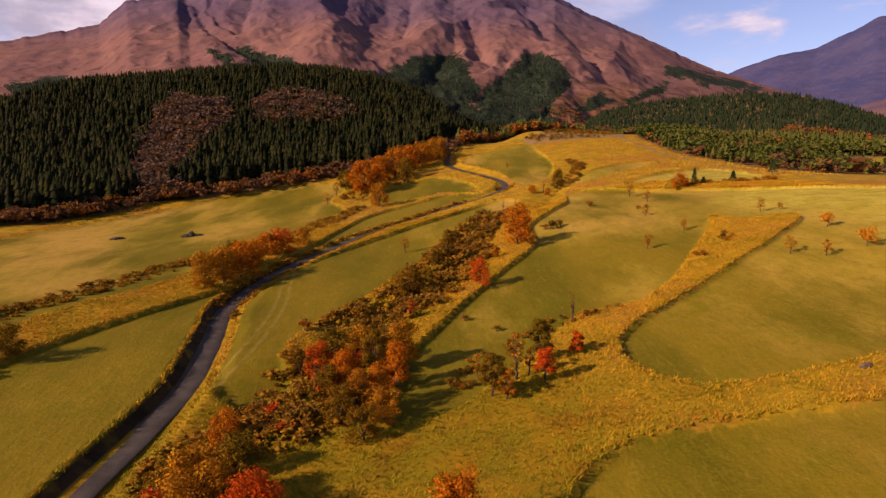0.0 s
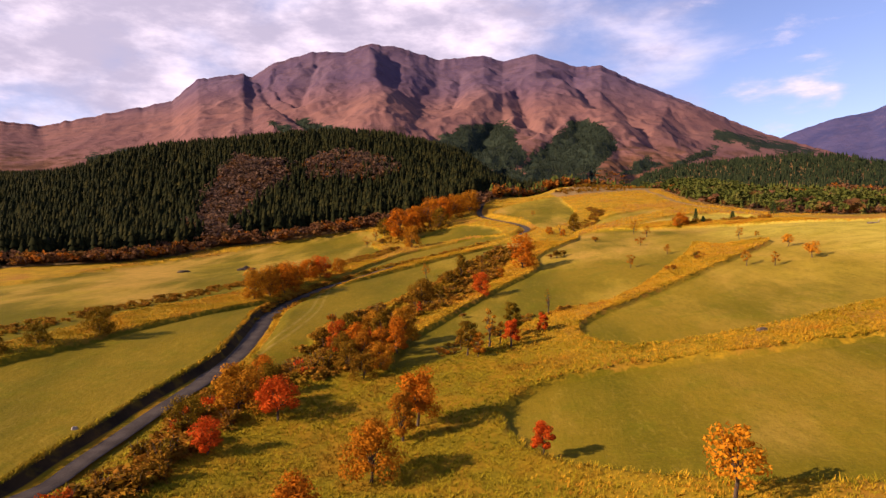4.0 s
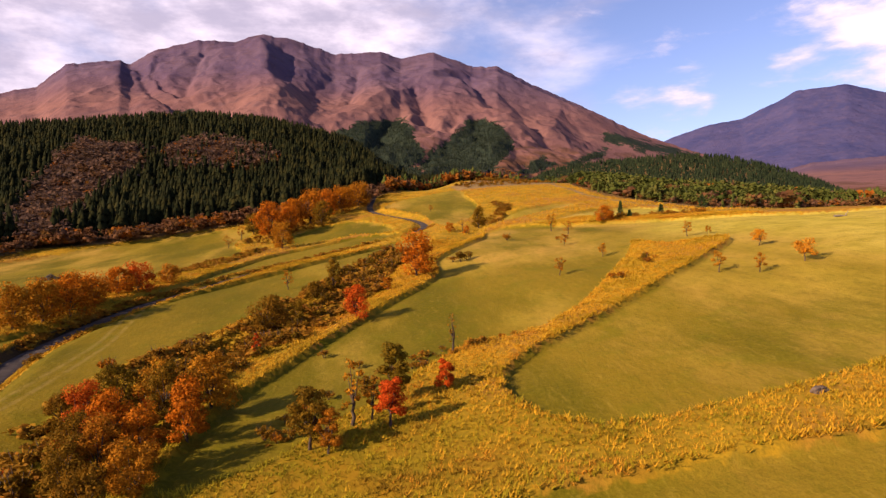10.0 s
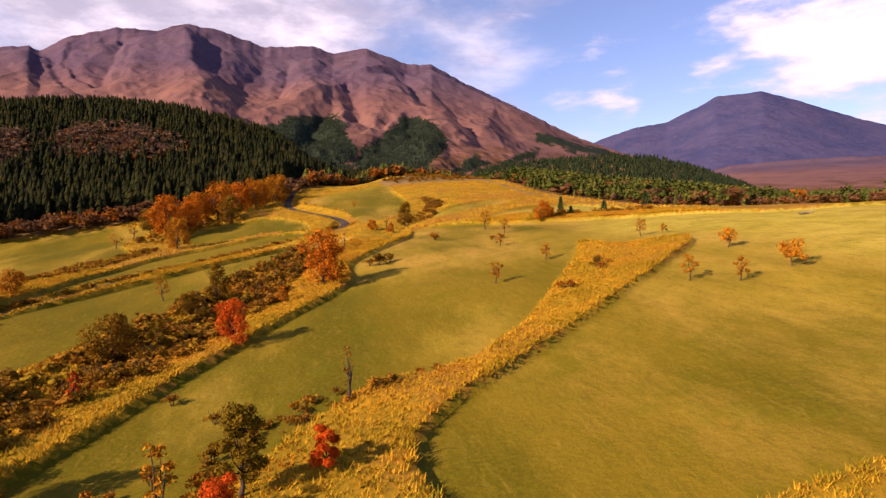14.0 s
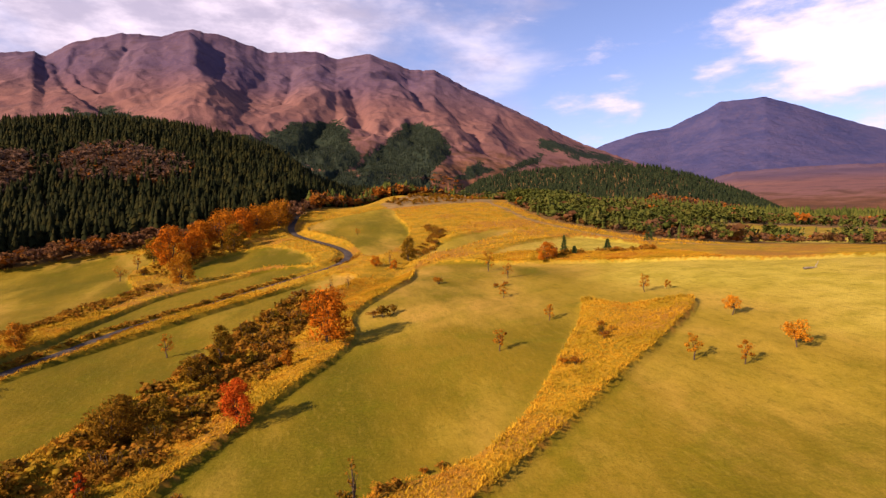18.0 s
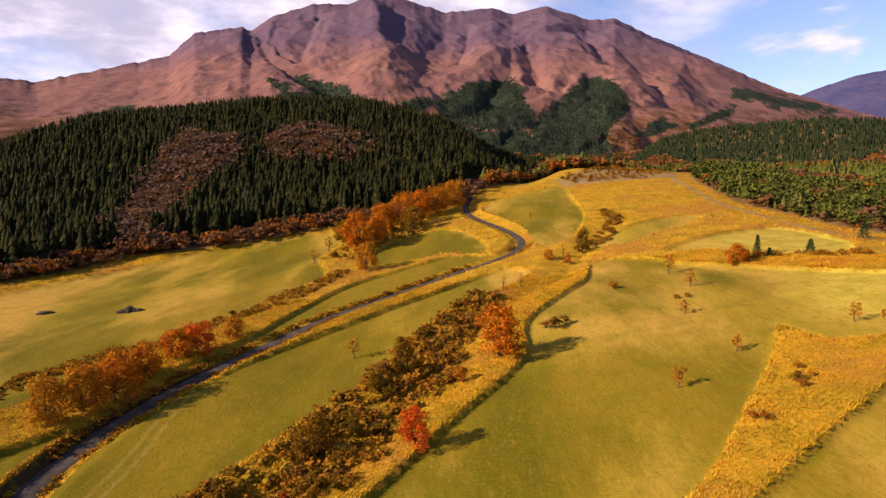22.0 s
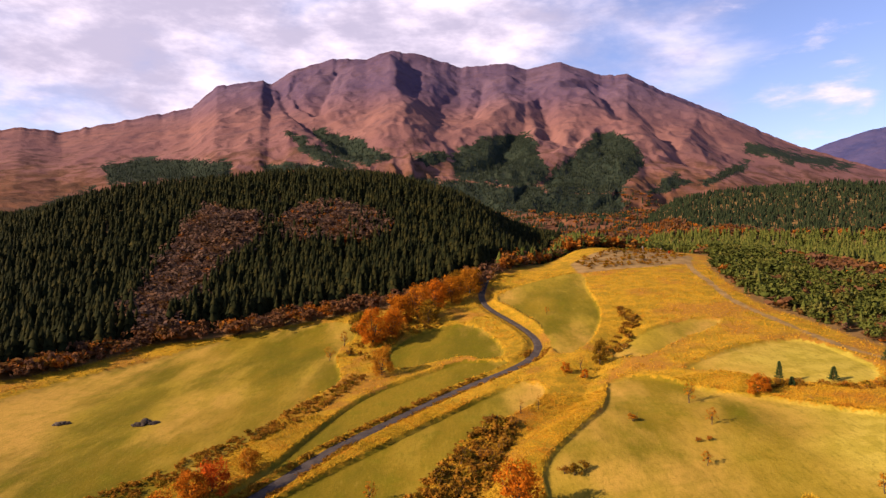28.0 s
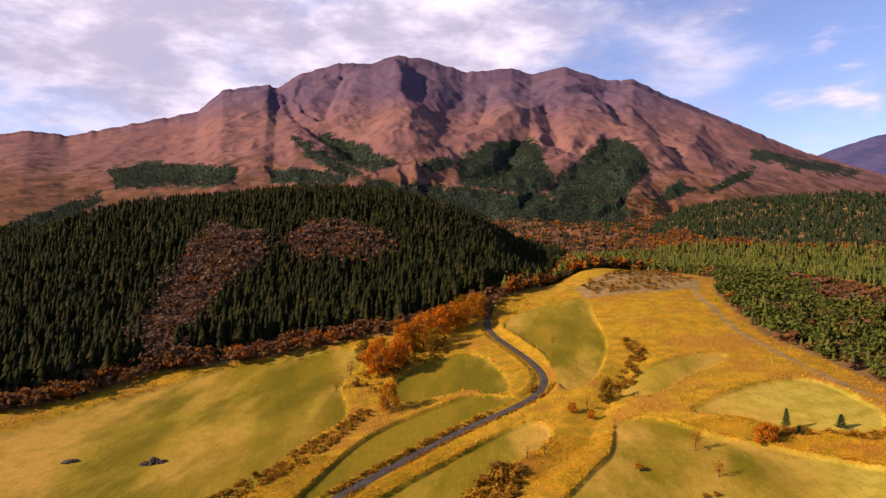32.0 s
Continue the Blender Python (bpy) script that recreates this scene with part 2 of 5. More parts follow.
def leaf_material(name, tones, spread=0.5, thin=0.25):
    """Leaves: a tone for each tree, another for each leaf clump, some light let through."""
    m, t, b = material(name, 0.85, 0.06)
    n = Nodes(t)
    a, c, d = tones
    tone = n.mix(n.ramp(n.own(), 0.1, 0.9), a, c)
    tone = n.mix(n.ramp(n.island(), 0.3, 1.0, 0.0, spread), tone, d)
    patch = n.noise(n.pos(), 0.8, 3)
    tone = n.mix(n.ramp(patch, 0.40, 0.68, 0.0, 0.5), tone, d)
    n.link(tone, b.inputs["Base Color"])
    glow = t.nodes.new("ShaderNodeBsdfTranslucent")
    n.link(tone, glow.inputs["Color"])
    both = t.nodes.new("ShaderNodeMixShader")
    both.inputs[0].default_value = thin
    t.links.new(b.outputs[0], both.inputs[1])
    t.links.new(glow.outputs[0], both.inputs[2])
    t.links.new(both.outputs[0], t.nodes["Material Output"].inputs["Surface"])
    return m


def island_material(name, tones, scale=0.11, grain=0.35, lump=0.0, thin=0.0):
    """Many pieces in one mesh: tones drift from plant to plant and vary a little from leaf to leaf."""
    m, t, b = material(name, 0.9, 0.05)
    n = Nodes(t)
    drift = n.noise(n.pos(), scale, 2, 0.5)
    tone = n.mix(n.ramp(drift, 0.38, 0.52), tones[0], tones[1])
    tone = n.mix(n.ramp(drift, 0.54, 0.66), tone, tones[2])
    r = n.island()
    tone = n.mix(n.ramp(r, 0.0, 1.0, 0.0, grain), tone, tones[1])
    tone = n.mix(n.ramp(r, 0.6, 1.0, 0.0, grain), tone, tones[2])
    n.link(tone, b.inputs["Base Color"])
    if lump:
        n.bump(n.noise(n.pos(), lump, 3, 0.7), 0.8, 0.5, b)
    if thin:
        glow = t.nodes.new("ShaderNodeBsdfTranslucent")
        n.link(tone, glow.inputs["Color"])
        both = t.nodes.new("ShaderNodeMixShader")
        both.inputs[0].default_value = thin
        t.links.new(b.outputs[0], both.inputs[1])
        t.links.new(glow.outputs[0], both.inputs[2])
        t.links.new(both.outputs[0], t.nodes["Material Output"].inputs["Surface"])
    return m


def bark_material():
    m, t, b = material("bark", 0.9, 0.15)
    n = Nodes(t)
    grain = n.noise(n.pos(6.0, 6.0, 1.2), 1.0, 5, 0.65)
    n.link(n.mix(n.ramp(grain, 0.3, 0.7), (0.030, 0.020, 0.014), (0.095, 0.066, 0.046)), b.inputs["Base Color"])
    n.bump(grain, 0.7, 0.04, b)
    return m


def asphalt_material():
    m, t, b = material("worn_asphalt", 0.95, 0.08)
    n = Nodes(t)
    p = n.pos()
    tone = n.mix(n.ramp(n.noise(p, 0.5, 4), 0.3, 0.7), (0.036, 0.030, 0.028), (0.062, 0.052, 0.047))
    tone = n.mix(n.ramp(n.noise(p, 9.0, 3), 0.5, 0.8, 0.0, 0.6), tone, (0.11, 0.09, 0.08))
    n.link(tone, b.inputs["Base Color"])
    n.bump(n.noise(p, 25.0, 3), 0.4, 0.02, b)
    return m


def mountain_material():
    m, t, b = material("autumn_mountainside", 0.95, 0.04)
    n = Nodes(t)
    p = n.pos()
    coarse, mid, fine = n.noise(p, 0.004, 5, 0.6), n.noise(p, 0.018, 5, 0.65), n.noise(p, 0.09, 4, 0.7)
    # upper slopes carry aerial haze as a mauve tint, giving way to heath lower down
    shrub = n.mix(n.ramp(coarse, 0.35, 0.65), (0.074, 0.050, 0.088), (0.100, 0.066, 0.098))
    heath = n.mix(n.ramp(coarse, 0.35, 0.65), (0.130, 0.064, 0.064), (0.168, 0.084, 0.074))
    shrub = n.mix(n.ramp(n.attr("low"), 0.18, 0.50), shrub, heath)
    shrub = n.mix(n.ramp(mid, 0.45, 0.70, 0.0, 0.65), shrub, (0.060, 0.036, 0.048))
    shrub = n.mix(n.ramp(fine, 0.5, 0.75, 0.0, 0.6), shrub, (0.165, 0.092, 0.080))
    low = n.mix(n.ramp(mid, 0.35, 0.65), (0.135, 0.058, 0.028), (0.075, 0.038, 0.022))
    shrub = n.mix(n.ramp(n.math("ADD", n.attr("low"), n.ramp(mid, 0.3, 0.7, -0.12, 0.12)), 0.62, 0.88), shrub, low)
    wood = n.mix(n.ramp(fine, 0.35, 0.7), (0.010, 0.018, 0.013), (0.030, 0.038, 0.022))
    edge = n.math("ADD", n.attr("conifer"), n.math("ADD", n.ramp(mid, 0.2, 0.8, -0.3, 0.3), n.ramp(fine, 0.2, 0.8, -0.2, 0.2)))
    n.link(n.mix(n.ramp(edge, 0.42, 0.55), shrub, wood), b.inputs["Base Color"])
    tall = n.math("ADD", n.math("MULTIPLY", n.voronoi(p, 0.12), 0.35), n.math("ADD", mid, n.math("MULTIPLY", fine, 0.6)))
    n.bump(tall, 0.4, 5.0, b)
    return m


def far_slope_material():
    m, t, b = material("haze_blue_far_slope", 0.95, 0.05)
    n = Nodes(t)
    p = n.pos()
    # haze and shade of the distance, put into blue-violet base tones
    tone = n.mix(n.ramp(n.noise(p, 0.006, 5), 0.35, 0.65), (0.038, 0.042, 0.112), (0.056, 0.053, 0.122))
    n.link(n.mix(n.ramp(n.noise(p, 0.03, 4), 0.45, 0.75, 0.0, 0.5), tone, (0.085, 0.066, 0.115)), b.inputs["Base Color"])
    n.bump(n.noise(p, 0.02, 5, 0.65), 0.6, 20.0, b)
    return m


FAR_SLOPE = far_slope_material()
GROUND = ground_material()
BARK = bark_material()
ASPHALT = asphalt_material()
MOUNTAIN = mountain_material()
LEAF_ORANGE = leaf_material("orange_leaves", ((0.46, 0.125, 0.004), (0.40, 0.140, 0.005), (0.150, 0.046, 0.003)))
LEAF_RED = leaf_material("red_leaves", ((0.52, 0.070, 0.006), (0.48, 0.095, 0.006), (0.200, 0.034, 0.004)))
LEAF_OLIVE = leaf_material("olive_brown_leaves", ((0.165, 0.098, 0.005), (0.195, 0.090, 0.005), (0.062, 0.040, 0.003)))
LEAF_GOLD = leaf_material("golden_leaves", ((0.40, 0.165, 0.007), (0.34, 0.120, 0.006), (0.150, 0.060, 0.004)))
LEAF_YELLOW = leaf_material("yellow_leaves", ((0.56, 0.230, 0.008), (0.52, 0.200, 0.008), (0.30, 0.105, 0.005)))
LEAF_PINE = leaf_material("green_needles", ((0.045, 0.075, 0.022), (0.07, 0.10, 0.025), (0.03, 0.045, 0.016)), 0.5, 0.1)
LEAF_BROWN = leaf_material("brown_scrub_leaves", ((0.240, 0.100, 0.009), (0.260, 0.132, 0.009), (0.112, 0.052, 0.005)))
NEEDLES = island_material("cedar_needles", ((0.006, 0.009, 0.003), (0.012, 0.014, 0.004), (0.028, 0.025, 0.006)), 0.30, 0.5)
GRASS_OLIVE = island_material("olive_autumn_grass", ((0.15, 0.132, 0.006), (0.26, 0.195, 0.009), (0.21, 0.105, 0.008)), 0.16, 0.45)
GRASS_TALL = island_material("tall_autumn_grass", ((0.29, 0.192, 0.009), (0.46, 0.252, 0.014), (0.38, 0.155, 0.012)), 0.14, 0.45)
ROCK = island_material("dark_rock", ((0.030, 0.022, 0.016), (0.055, 0.042, 0.032), (0.10, 0.08, 0.06)), lump=3.0)

# ---- the lie of the land ----
# heights of a smooth sheet: rows along y from -126.7, columns along x from -346.7, 86.667 m apart
LAND = np.array([
    [-49.9, -45.5, -41.2, -35.9, -28.8, -22.0, -14.3, -5.8, 3.1],
    [-43.9, -38.0, -33.5, -30.6, -26.2, -16.0, -6.7, 0.0, 6.6],
    [-37.7, -31.5, -25.3, -22.4, -27.0, -8.7, 1.4, 5.5, 9.7],
    [-29.7, -26.2, -19.3, -11.6, -18.3, 5.5, 5.7, 8.5, 11.5],
    [-17.7, -18.0, -16.3, -15.0, -7.6, 5.1, -0.8, 8.0, 10.7],
    [-3.3, -0.1, -3.2, -8.5, 1.4, 22.3, 16.2, 9.9, 5.7],
    [5.7, 26.5, 33.5, 30.2, 27.8, 26.0, 31.0, 12.9, 2.4],
    [5.6, 43.6, 67.9, 80.1, 66.7, 4.8, 20.2, 15.2, 7.6],
    [3.4, 29.2, 46.4, 57.3, 52.5, 19.5, 19.8, 20.7, 17.6],
    [1.5, 6.7, 10.8, 15.5, 22.3, 29.2, 29.2, 28.3, 27.6],
])
LX, LY, LS = -260.0, -40.0, 86.667


def hashed(i, j, seed):
    v = (i * 374761393 + j * 668265263 + seed * 974634777) & 0x7FFFFFFF
    v = ((v ^ (v >> 13)) * 1274126177) & 0x7FFFFFFF
    return ((v ^ (v >> 16)) & 0xFFFF) / 65535.0


def value_noise(x, y, seed=0):
    x, y = np.asarray(x, float), np.asarray(y, float)
    i, j = np.floor(x).astype(np.int64), np.floor(y).astype(np.int64)
    u, v = x - i, y - j
    u, v = u * u * (3 - 2 * u), v * v * (3 - 2 * v)
    a = hashed(i, j, seed) * (1 - u) + hashed(i + 1, j, seed) * u
    b = hashed(i, j + 1, seed) * (1 - u) + hashed(i + 1, j + 1, seed) * u
    return a * (1 - v) + b * v


def fbm(x, y, octaves=4, seed=0):
    total, amp, norm = 0.0, 1.0, 0.0
    for k in range(octaves):
        total, norm = total + amp * value_noise(x * 2**k, y * 2**k, seed + k), norm + amp
        amp *= 0.5
    return total / norm


def spline(u, count):
    i = np.clip(np.floor(u).astype(int), 0, count - 4)
    t = u - i
    return i, ((1 - t) ** 3 / 6, (3 * t**3 - 6 * t**2 + 4) / 6, (-3 * t**3 + 3 * t**2 + 3 * t + 1) / 6, t**3 / 6)


def line_distance(x, y, pts, signed=False):
    """Distance to a broken line; signed: positive to its right."""
    best, side = np.full(np.shape(x), 1e9), np.zeros(np.shape(x))
    for (ax, ay), (bx, by) in zip(pts, pts[1:]):
        dx, dy = bx - ax, by - ay
        s = np.clip(((x - ax) * dx + (y - ay) * dy) / (dx * dx + dy * dy), 0, 1)
        d = np.hypot(x - ax - s * dx, y - ay - s * dy)
        near = d < best
        side = np.where(near, np.sign((x - ax) * dy - (y - ay) * dx), side)
        best = np.where(near, d, best)
    return best * side if signed else best


def inside(x, y, pts):
    """Distance to a closed outline, positive inside it."""
    x, y = np.asarray(x, float), np.asarray(y, float)
    odd = np.zeros(x.shape, bool)
    ring = list(pts) + [pts[0]]
    for (ax, ay), (bx, by) in zip(ring, ring[1:]):
        if ay != by:
            odd ^= ((ay > y) != (by > y)) & (x < (bx - ax) * (y - ay) / (by - ay) + ax)
    d = line_distance(x, y, ring)
    return np.where(odd, d, -d)


def rounded(pts, times=2, closed=True):
    """Corners cut twice, for soft outlines."""
    pts = [Vector(p) for p in pts]
    for _ in range(times):
        out = [] if closed else [pts[0]]
        for a, b in zip(pts, pts[1:] + pts[:1] if closed else pts[1:]):
            out += [a.lerp(b, 0.25), a.lerp(b, 0.75)]
        pts = out if closed else out + [pts[-1]]
    return [(p.x, p.y) for p in pts]


ROAD = rounded([(-40, -40), (-41, 10), (-40, 46), (-38.5, 67), (-36, 82), (-34.5, 95), (-35.5, 109), (-37.5, 121), (-38, 130), (-35.5, 142),
                (-29, 156), (-23, 168.5), (-14, 184.4), (-3, 199), (10, 213.5), (23, 223.5), (31, 231.5), (34.5, 242.5), (32.5, 257.2), (26, 277.2), (20, 293.9), (18, 313.5), (24, 343.5)], 2, False)
# mown meadows
MEADOWS = [rounded(m, 2) for m in (
    [(-150, 150), (-130.7, 166), (-126, 186), (-121, 211), (-114, 237), (-97, 258), (-73, 285), (-47, 293), (-31, 293), (-26, 271), (-30.5, 265), (-30, 251), (-24.5, 234), (-23.4, 224),
     (-28.4, 215), (-32.8, 204), (-33.5, 191), (-35, 181), (-43, 165), (-51.8, 142), (-56, 132), (-63, 123), (-67, 108), (-72, 95), (-80, 91), (-120, 92), (-150, 98)],
    [(-150, 45), (-71, 79), (-67, 86.7), (-61.7, 95), (-56.5, 107), (-49.3, 119.7), (-43.5, 130.4), (-40.5, 135), (-39.5, 128), (-37.5, 112), (-37, 98), (-37, 85), (-39, 71), (-41, 53), (-40, 38), (-43, -30)],
    [(-36, 149), (-30, 160), (-22, 172), (-15, 181), (-5, 196), (8, 213), (20, 224), (25, 229.5), (15, 233), (10.5, 236), (0.5, 228.5), (-11, 218), (-19.8, 201), (-23.5, 183), (-26, 173), (-31.5, 161)],
    [(-27, 87), (-30.5, 88), (-33, 109), (-35, 135), (-28.5, 147), (-23, 158), (-15.3, 168.7), (-6.2, 178.4), (4.6, 191.4), (17.8, 206.4), (26.6, 211.5), (31.2, 206), (29.4, 198), (22, 189.5), (13.8, 184.5),
     (10.8, 176.5), (5.9, 163.8), (-0.2, 147.4), (-4.1, 139.3), (-8.9, 133), (-12.1, 125.5), (-16.5, 118), (-21.8, 110), (-24, 102.5), (-22.4, 95), (-20, 86), (-20, 80), (-25, 81)],
    [(44.6, 200), (41, 187), (35.3, 180), (24.3, 164.5), (24.6, 150.4), (19.4, 141), (12.5, 130.5), (6.3, 120), (0.8, 111), (-1.7, 105.6), (-5.7, 98.7), (-7, 92.6), (-8.2, 85.4), (-8.5, 77), (-7.4, 75.5), (-3.4, 77.3),
     (0.2, 79.5), (3, 84), (10.4, 91), (12, 95), (17.3, 101), (21, 103), (26, 102.5), (31.3, 105.2), (37, 110.3), (46.5, 123), (56.6, 137), (59.8, 144.5), (61.8, 137), (65, 134.2), (73.5, 134), (71, 129),
     (58.2, 119), (48.2, 112.3), (39.2, 105.4), (30.8, 99.8), (25.4, 96.3), (21.5, 91.8), (19.9, 88), (19.9, 83.5), (21, 79.2), (23.8, 76.2), (28, 75), (36, 75), (46, 75.4), (60, 78), (150, 82), (150, 125),
     (118, 144), (95, 163), (87, 170), (79.5, 176.5), (71.5, 185.5), (65.5, 190), (62, 195), (57, 204), (48.4, 206.5), (45, 204)],
    [(61, 64.5), (48.8, 65.8), (40.3, 66.6), (35.7, 67), (30.1, 67.6), (26.3, 67.9), (22.4, 67.9), (15.8, 68.2), (10.3, 66), (6.4, 62), (5.3, 58), (5.8, 53), (8.3, 47.5), (10.9, 45), (15.8, 41.7), (20.5, 39.2), (24.2, 37.8),
     (29.5, 35.9), (36.2, 33.2), (60, 24), (110, 8), (110, 58)],
    [(-13.9, 248), (-9.3, 265), (5.8, 275), (15.7, 270), (21.4, 250), (23.5, 233), (15.5, 233), (12.5, 240), (3.4, 238), (-9.3, 233)],
    [(22.5, 301.5), (33, 314.9), (53, 325.5), (63, 325), (58.2, 298), (58.2, 268.5), (51, 244), (43, 229), (37, 229), (36.5, 244), (36.5, 262), (29, 286)],
    [(52, 230), (58, 238), (66, 243), (76, 249), (92, 249), (82.5, 238), (70, 230), (60, 217.5), (52, 221)],
    [(62, 206), (72.8, 213), (88.5, 223), (103.8, 227), (107, 215), (107, 200), (97, 185), (80.5, 190), (73, 199.5)],
    [(146, 198), (152, 232), (168, 268), (232, 280), (265, 240), (225, 185), (180, 165)],
)]
GULLY = [(-36, 52), (-30, 78), (-18, 96), (-12, 112), (0, 128), (8, 143), (12, 160), (18, 174.7), (29, 187), (38, 198.1), (48, 220.5), (60, 245.5)]
FOREST_EDGE = [(-400, 190), (-160, 228), (-128, 240), (-117, 250), (-103, 274), (-77, 284), (-31, 302), (-4, 304), (14, 318), (40, 352), (64, 385), (96, 402), (126, 394), (130, 362),
               (117, 330), (111, 300), (109, 268), (114, 244), (118, 222), (126, 198), (150, 160), (190, 130), (400, 90)]


def mown(x, y):
    """Metres inside a mown meadow; below zero outside."""
    x, y = np.asarray(x, float), np.asarray(y, float)
    best = np.full(x.shape, -8.0)
    for outline in MEADOWS:
        xs, ys = zip(*outline)
        near = (x > min(xs) - 8) & (x < max(xs) + 8) & (y > min(ys) - 8) & (y < max(ys) + 8)
        if near.any():
            best[near] = np.maximum(best[near], inside(x[near], y[near], outline))
    return np.minimum(best, line_distance(x, y, ROAD) - 3.4)


def height(x, y, turf=None):
    x, y = np.atleast_1d(np.asarray(x, float)), np.atleast_1d(np.asarray(y, float))
    cx, cy = np.clip(x, -259.9, 259.9), np.clip(y, -39.9, 559.9)
    i, a = spline((cx - LX) / LS, 9)
    j, b = spline((cy - LY) / LS, 10)
    z = sum(b[q] * a[p] * LAND[j + q, i + p] for q in range(4) for p in range(4))
    z = z - 0.10 * np.clip(-40 - y, 0, 900) + 0.012 * np.clip(y - 560, 0, 4000)
    r, az = np.hypot(x, y), np.degrees(np.arctan2(x, y))
    z = z + np.interp(az, [13.0, 15.5, 18, 21, 24, 29, 33, 36, 39, 43], [0, 28, 60, 72, 77, 83, 77, 60, 38, 0]) * np.clip(1 - np.abs(r - 1050) / 380, 0, 1) ** 1.2
    z = z + 1.3 * (fbm(x / 38.0, y / 26.0, 2, 15) - 0.5)
    z = z + 0.35 * (fbm(x / 14.0, y / 14.0, 3, 5) - 0.5)
    d = line_distance(x, y, ROAD, True)
    deep = np.interp(y, [30, 70, 95, 132, 150, 170, 300], [0.6, 0.8, 1.3, 1.3, 0.8, 0.5, 0.5])
    z = z - deep * np.where(d < 0, np.clip((3.0 + d) / 1.1, 0, 1), np.clip((5.0 - d) / 3.2, 0, 1))
    z = z + 0.85 * np.clip(0.5 - (mown(x, y) if turf is None else turf) / 0.45, 0, 1) * np.clip((np.abs(d) - 3.0) / 1.5, 0, 1) * np.clip((y + 20) / 30, 0, 1) * np.clip((330 - y) / 30, 0, 1)
    # the cedar hill's broad shoulder and its steep eastern flank
    z = z + 12.5 / (1 + np.exp((x - 64.3) / 29.0)) / (1 + np.exp(-(x + 150) / 40)) * np.exp(-(((y - 412.6) / 65.3) ** 2))
    z = z - 20 * np.exp(-(((x - 46.2) / 19.5) ** 2) - ((y - 417) / 50) ** 2) + 7 * np.exp(-(((x + 215) / 45) ** 2) - ((y - 445) / 50) ** 2)
    g = line_distance(x, y, GULLY)
    return z - 1.6 * np.clip(1 - g / 9.0, 0, 1) ** 1.5


def woods(x, y):
    """Beyond the forest's edge: positive."""
    return np.minimum(inside(x, y, FOREST_EDGE + [(3000, 300), (3000, 4000), (-3000, 4000), (-3000, 100)]), -inside(x, y, MEADOWS[10]))


def sheet_mesh(name, xs, ys, zf, mat, attrs):
    gx, gy = np.meshgrid(xs, ys)
    gz = zf(gx, gy)
    co = np.stack([gx, gy, gz], -1).reshape(-1, 3)
    w, h = len(xs), len(ys)
    k = (np.arange(h - 1)[:, None] * w + np.arange(w - 1)).ravel()
    me = bpy.data.meshes.new(name)
    me.from_pydata(co, [], np.stack([k, k + 1, k + 1 + w, k + w], -1))
    for key, fn in attrs.items():
        me.attributes.new(key, "FLOAT", "POINT").data.foreach_set("value", np.asarray(fn(gx, gy), np.float32).ravel())
    me.polygons.foreach_set("use_smooth", np.ones(len(me.polygons), bool))
    me.materials.append(mat)
    return new(name, me)


def steps(dense_a, dense_b, step, far_a, far_b, grow=1.07):
    mid = list(np.arange(dense_a, dense_b, step))
    d, v = step, dense_b
    while v < far_b:
        mid.append(v)
        d *= grow
        v += d
    mid.append(far_b)
    d, v = step * grow, dense_a - step
    while v > far_a:
        mid.insert(0, v)
        d *= grow
        v -= d
    mid.insert(0, far_a)
    return np.array(mid)


CLEARING = [(60, 324), (92, 329), (112, 338), (121, 362), (117, 390), (100, 394), (80, 372), (60, 345)]
TRACK_R = rounded([(120, 360), (109, 332), (105, 302), (101.5, 268), (105, 244), (108, 220), (114, 198), (130, 170)], 1, False)


WHEELS = rounded([(-30, 154), (-29, 138), (-27.5, 120), (-28.5, 104), (-31, 92)], 2, False)


def bare(x, y):
    return np.maximum(inside(x, y, CLEARING) / 4 + 0.5, 0.9 - line_distance(x, y, TRACK_R) / 3 + 0.5 * (fbm(x / 3, y / 3, 2, 4) - 0.5))


def lush(x, y):
    """The rough slope below the lane keeps greener grass than the golden strips."""
    x, y = np.asarray(x, float), np.asarray(y, float)
    return np.interp(x + 10 * (fbm(x / 9, y / 9, 3, 77) - 0.5), [-2, 14, 60], [1.0, 0.55, 0.3]) * np.interp(y, [78, 104], [1.0, 0.25])


def dry(x, y):
    """The high west meadow and the eastern ones are drier and tanner, in broad drifts."""
    x, y = np.asarray(x, float), np.asarray(y, float)
    west = np.clip((y - 146 - (x + 40) * 0.66) / 12, 0, 1) * np.interp(x, [-34, -24], [0.75, 0.0])
    middle = np.interp(y - 88 - (x - 20) * 0.8, [-6, 4, 60, 110], [0.0, 0.45, 0.55, 0.8]) * np.interp(x, [-6, 22], [0.0, 1.0])
    east = np.interp(x, [24, 56, 92], [0.0, 0.75, 1.8]) * np.interp(y, [20, 60, 200, 240], [0.8, 1.0, 1.0, 0.6])
    return np.maximum(np.maximum(west, middle), east) + 0.9 * (fbm(x / 30, y / 22, 3, 91) - 0.5)


GX, GY = steps(-72, 98, 0.65, -4800, 4800, 1.06), steps(30, 256, 0.7, -1500, 4800, 1.06)
TURF = mown(*np.meshgrid(GX, GY))
ground = sheet_mesh("ground", GX, GY, lambda x, y: height(x, y, TURF), GROUND,
                    {"mown": lambda x, y: TURF, "woods": lambda x, y: woods(x, y) / 8 + 0.5, "bare": bare, "dry": dry, "lush": lush, "track": lambda x, y: line_distance(x, y, WHEELS),
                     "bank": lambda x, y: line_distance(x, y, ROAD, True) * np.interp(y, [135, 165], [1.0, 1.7])})
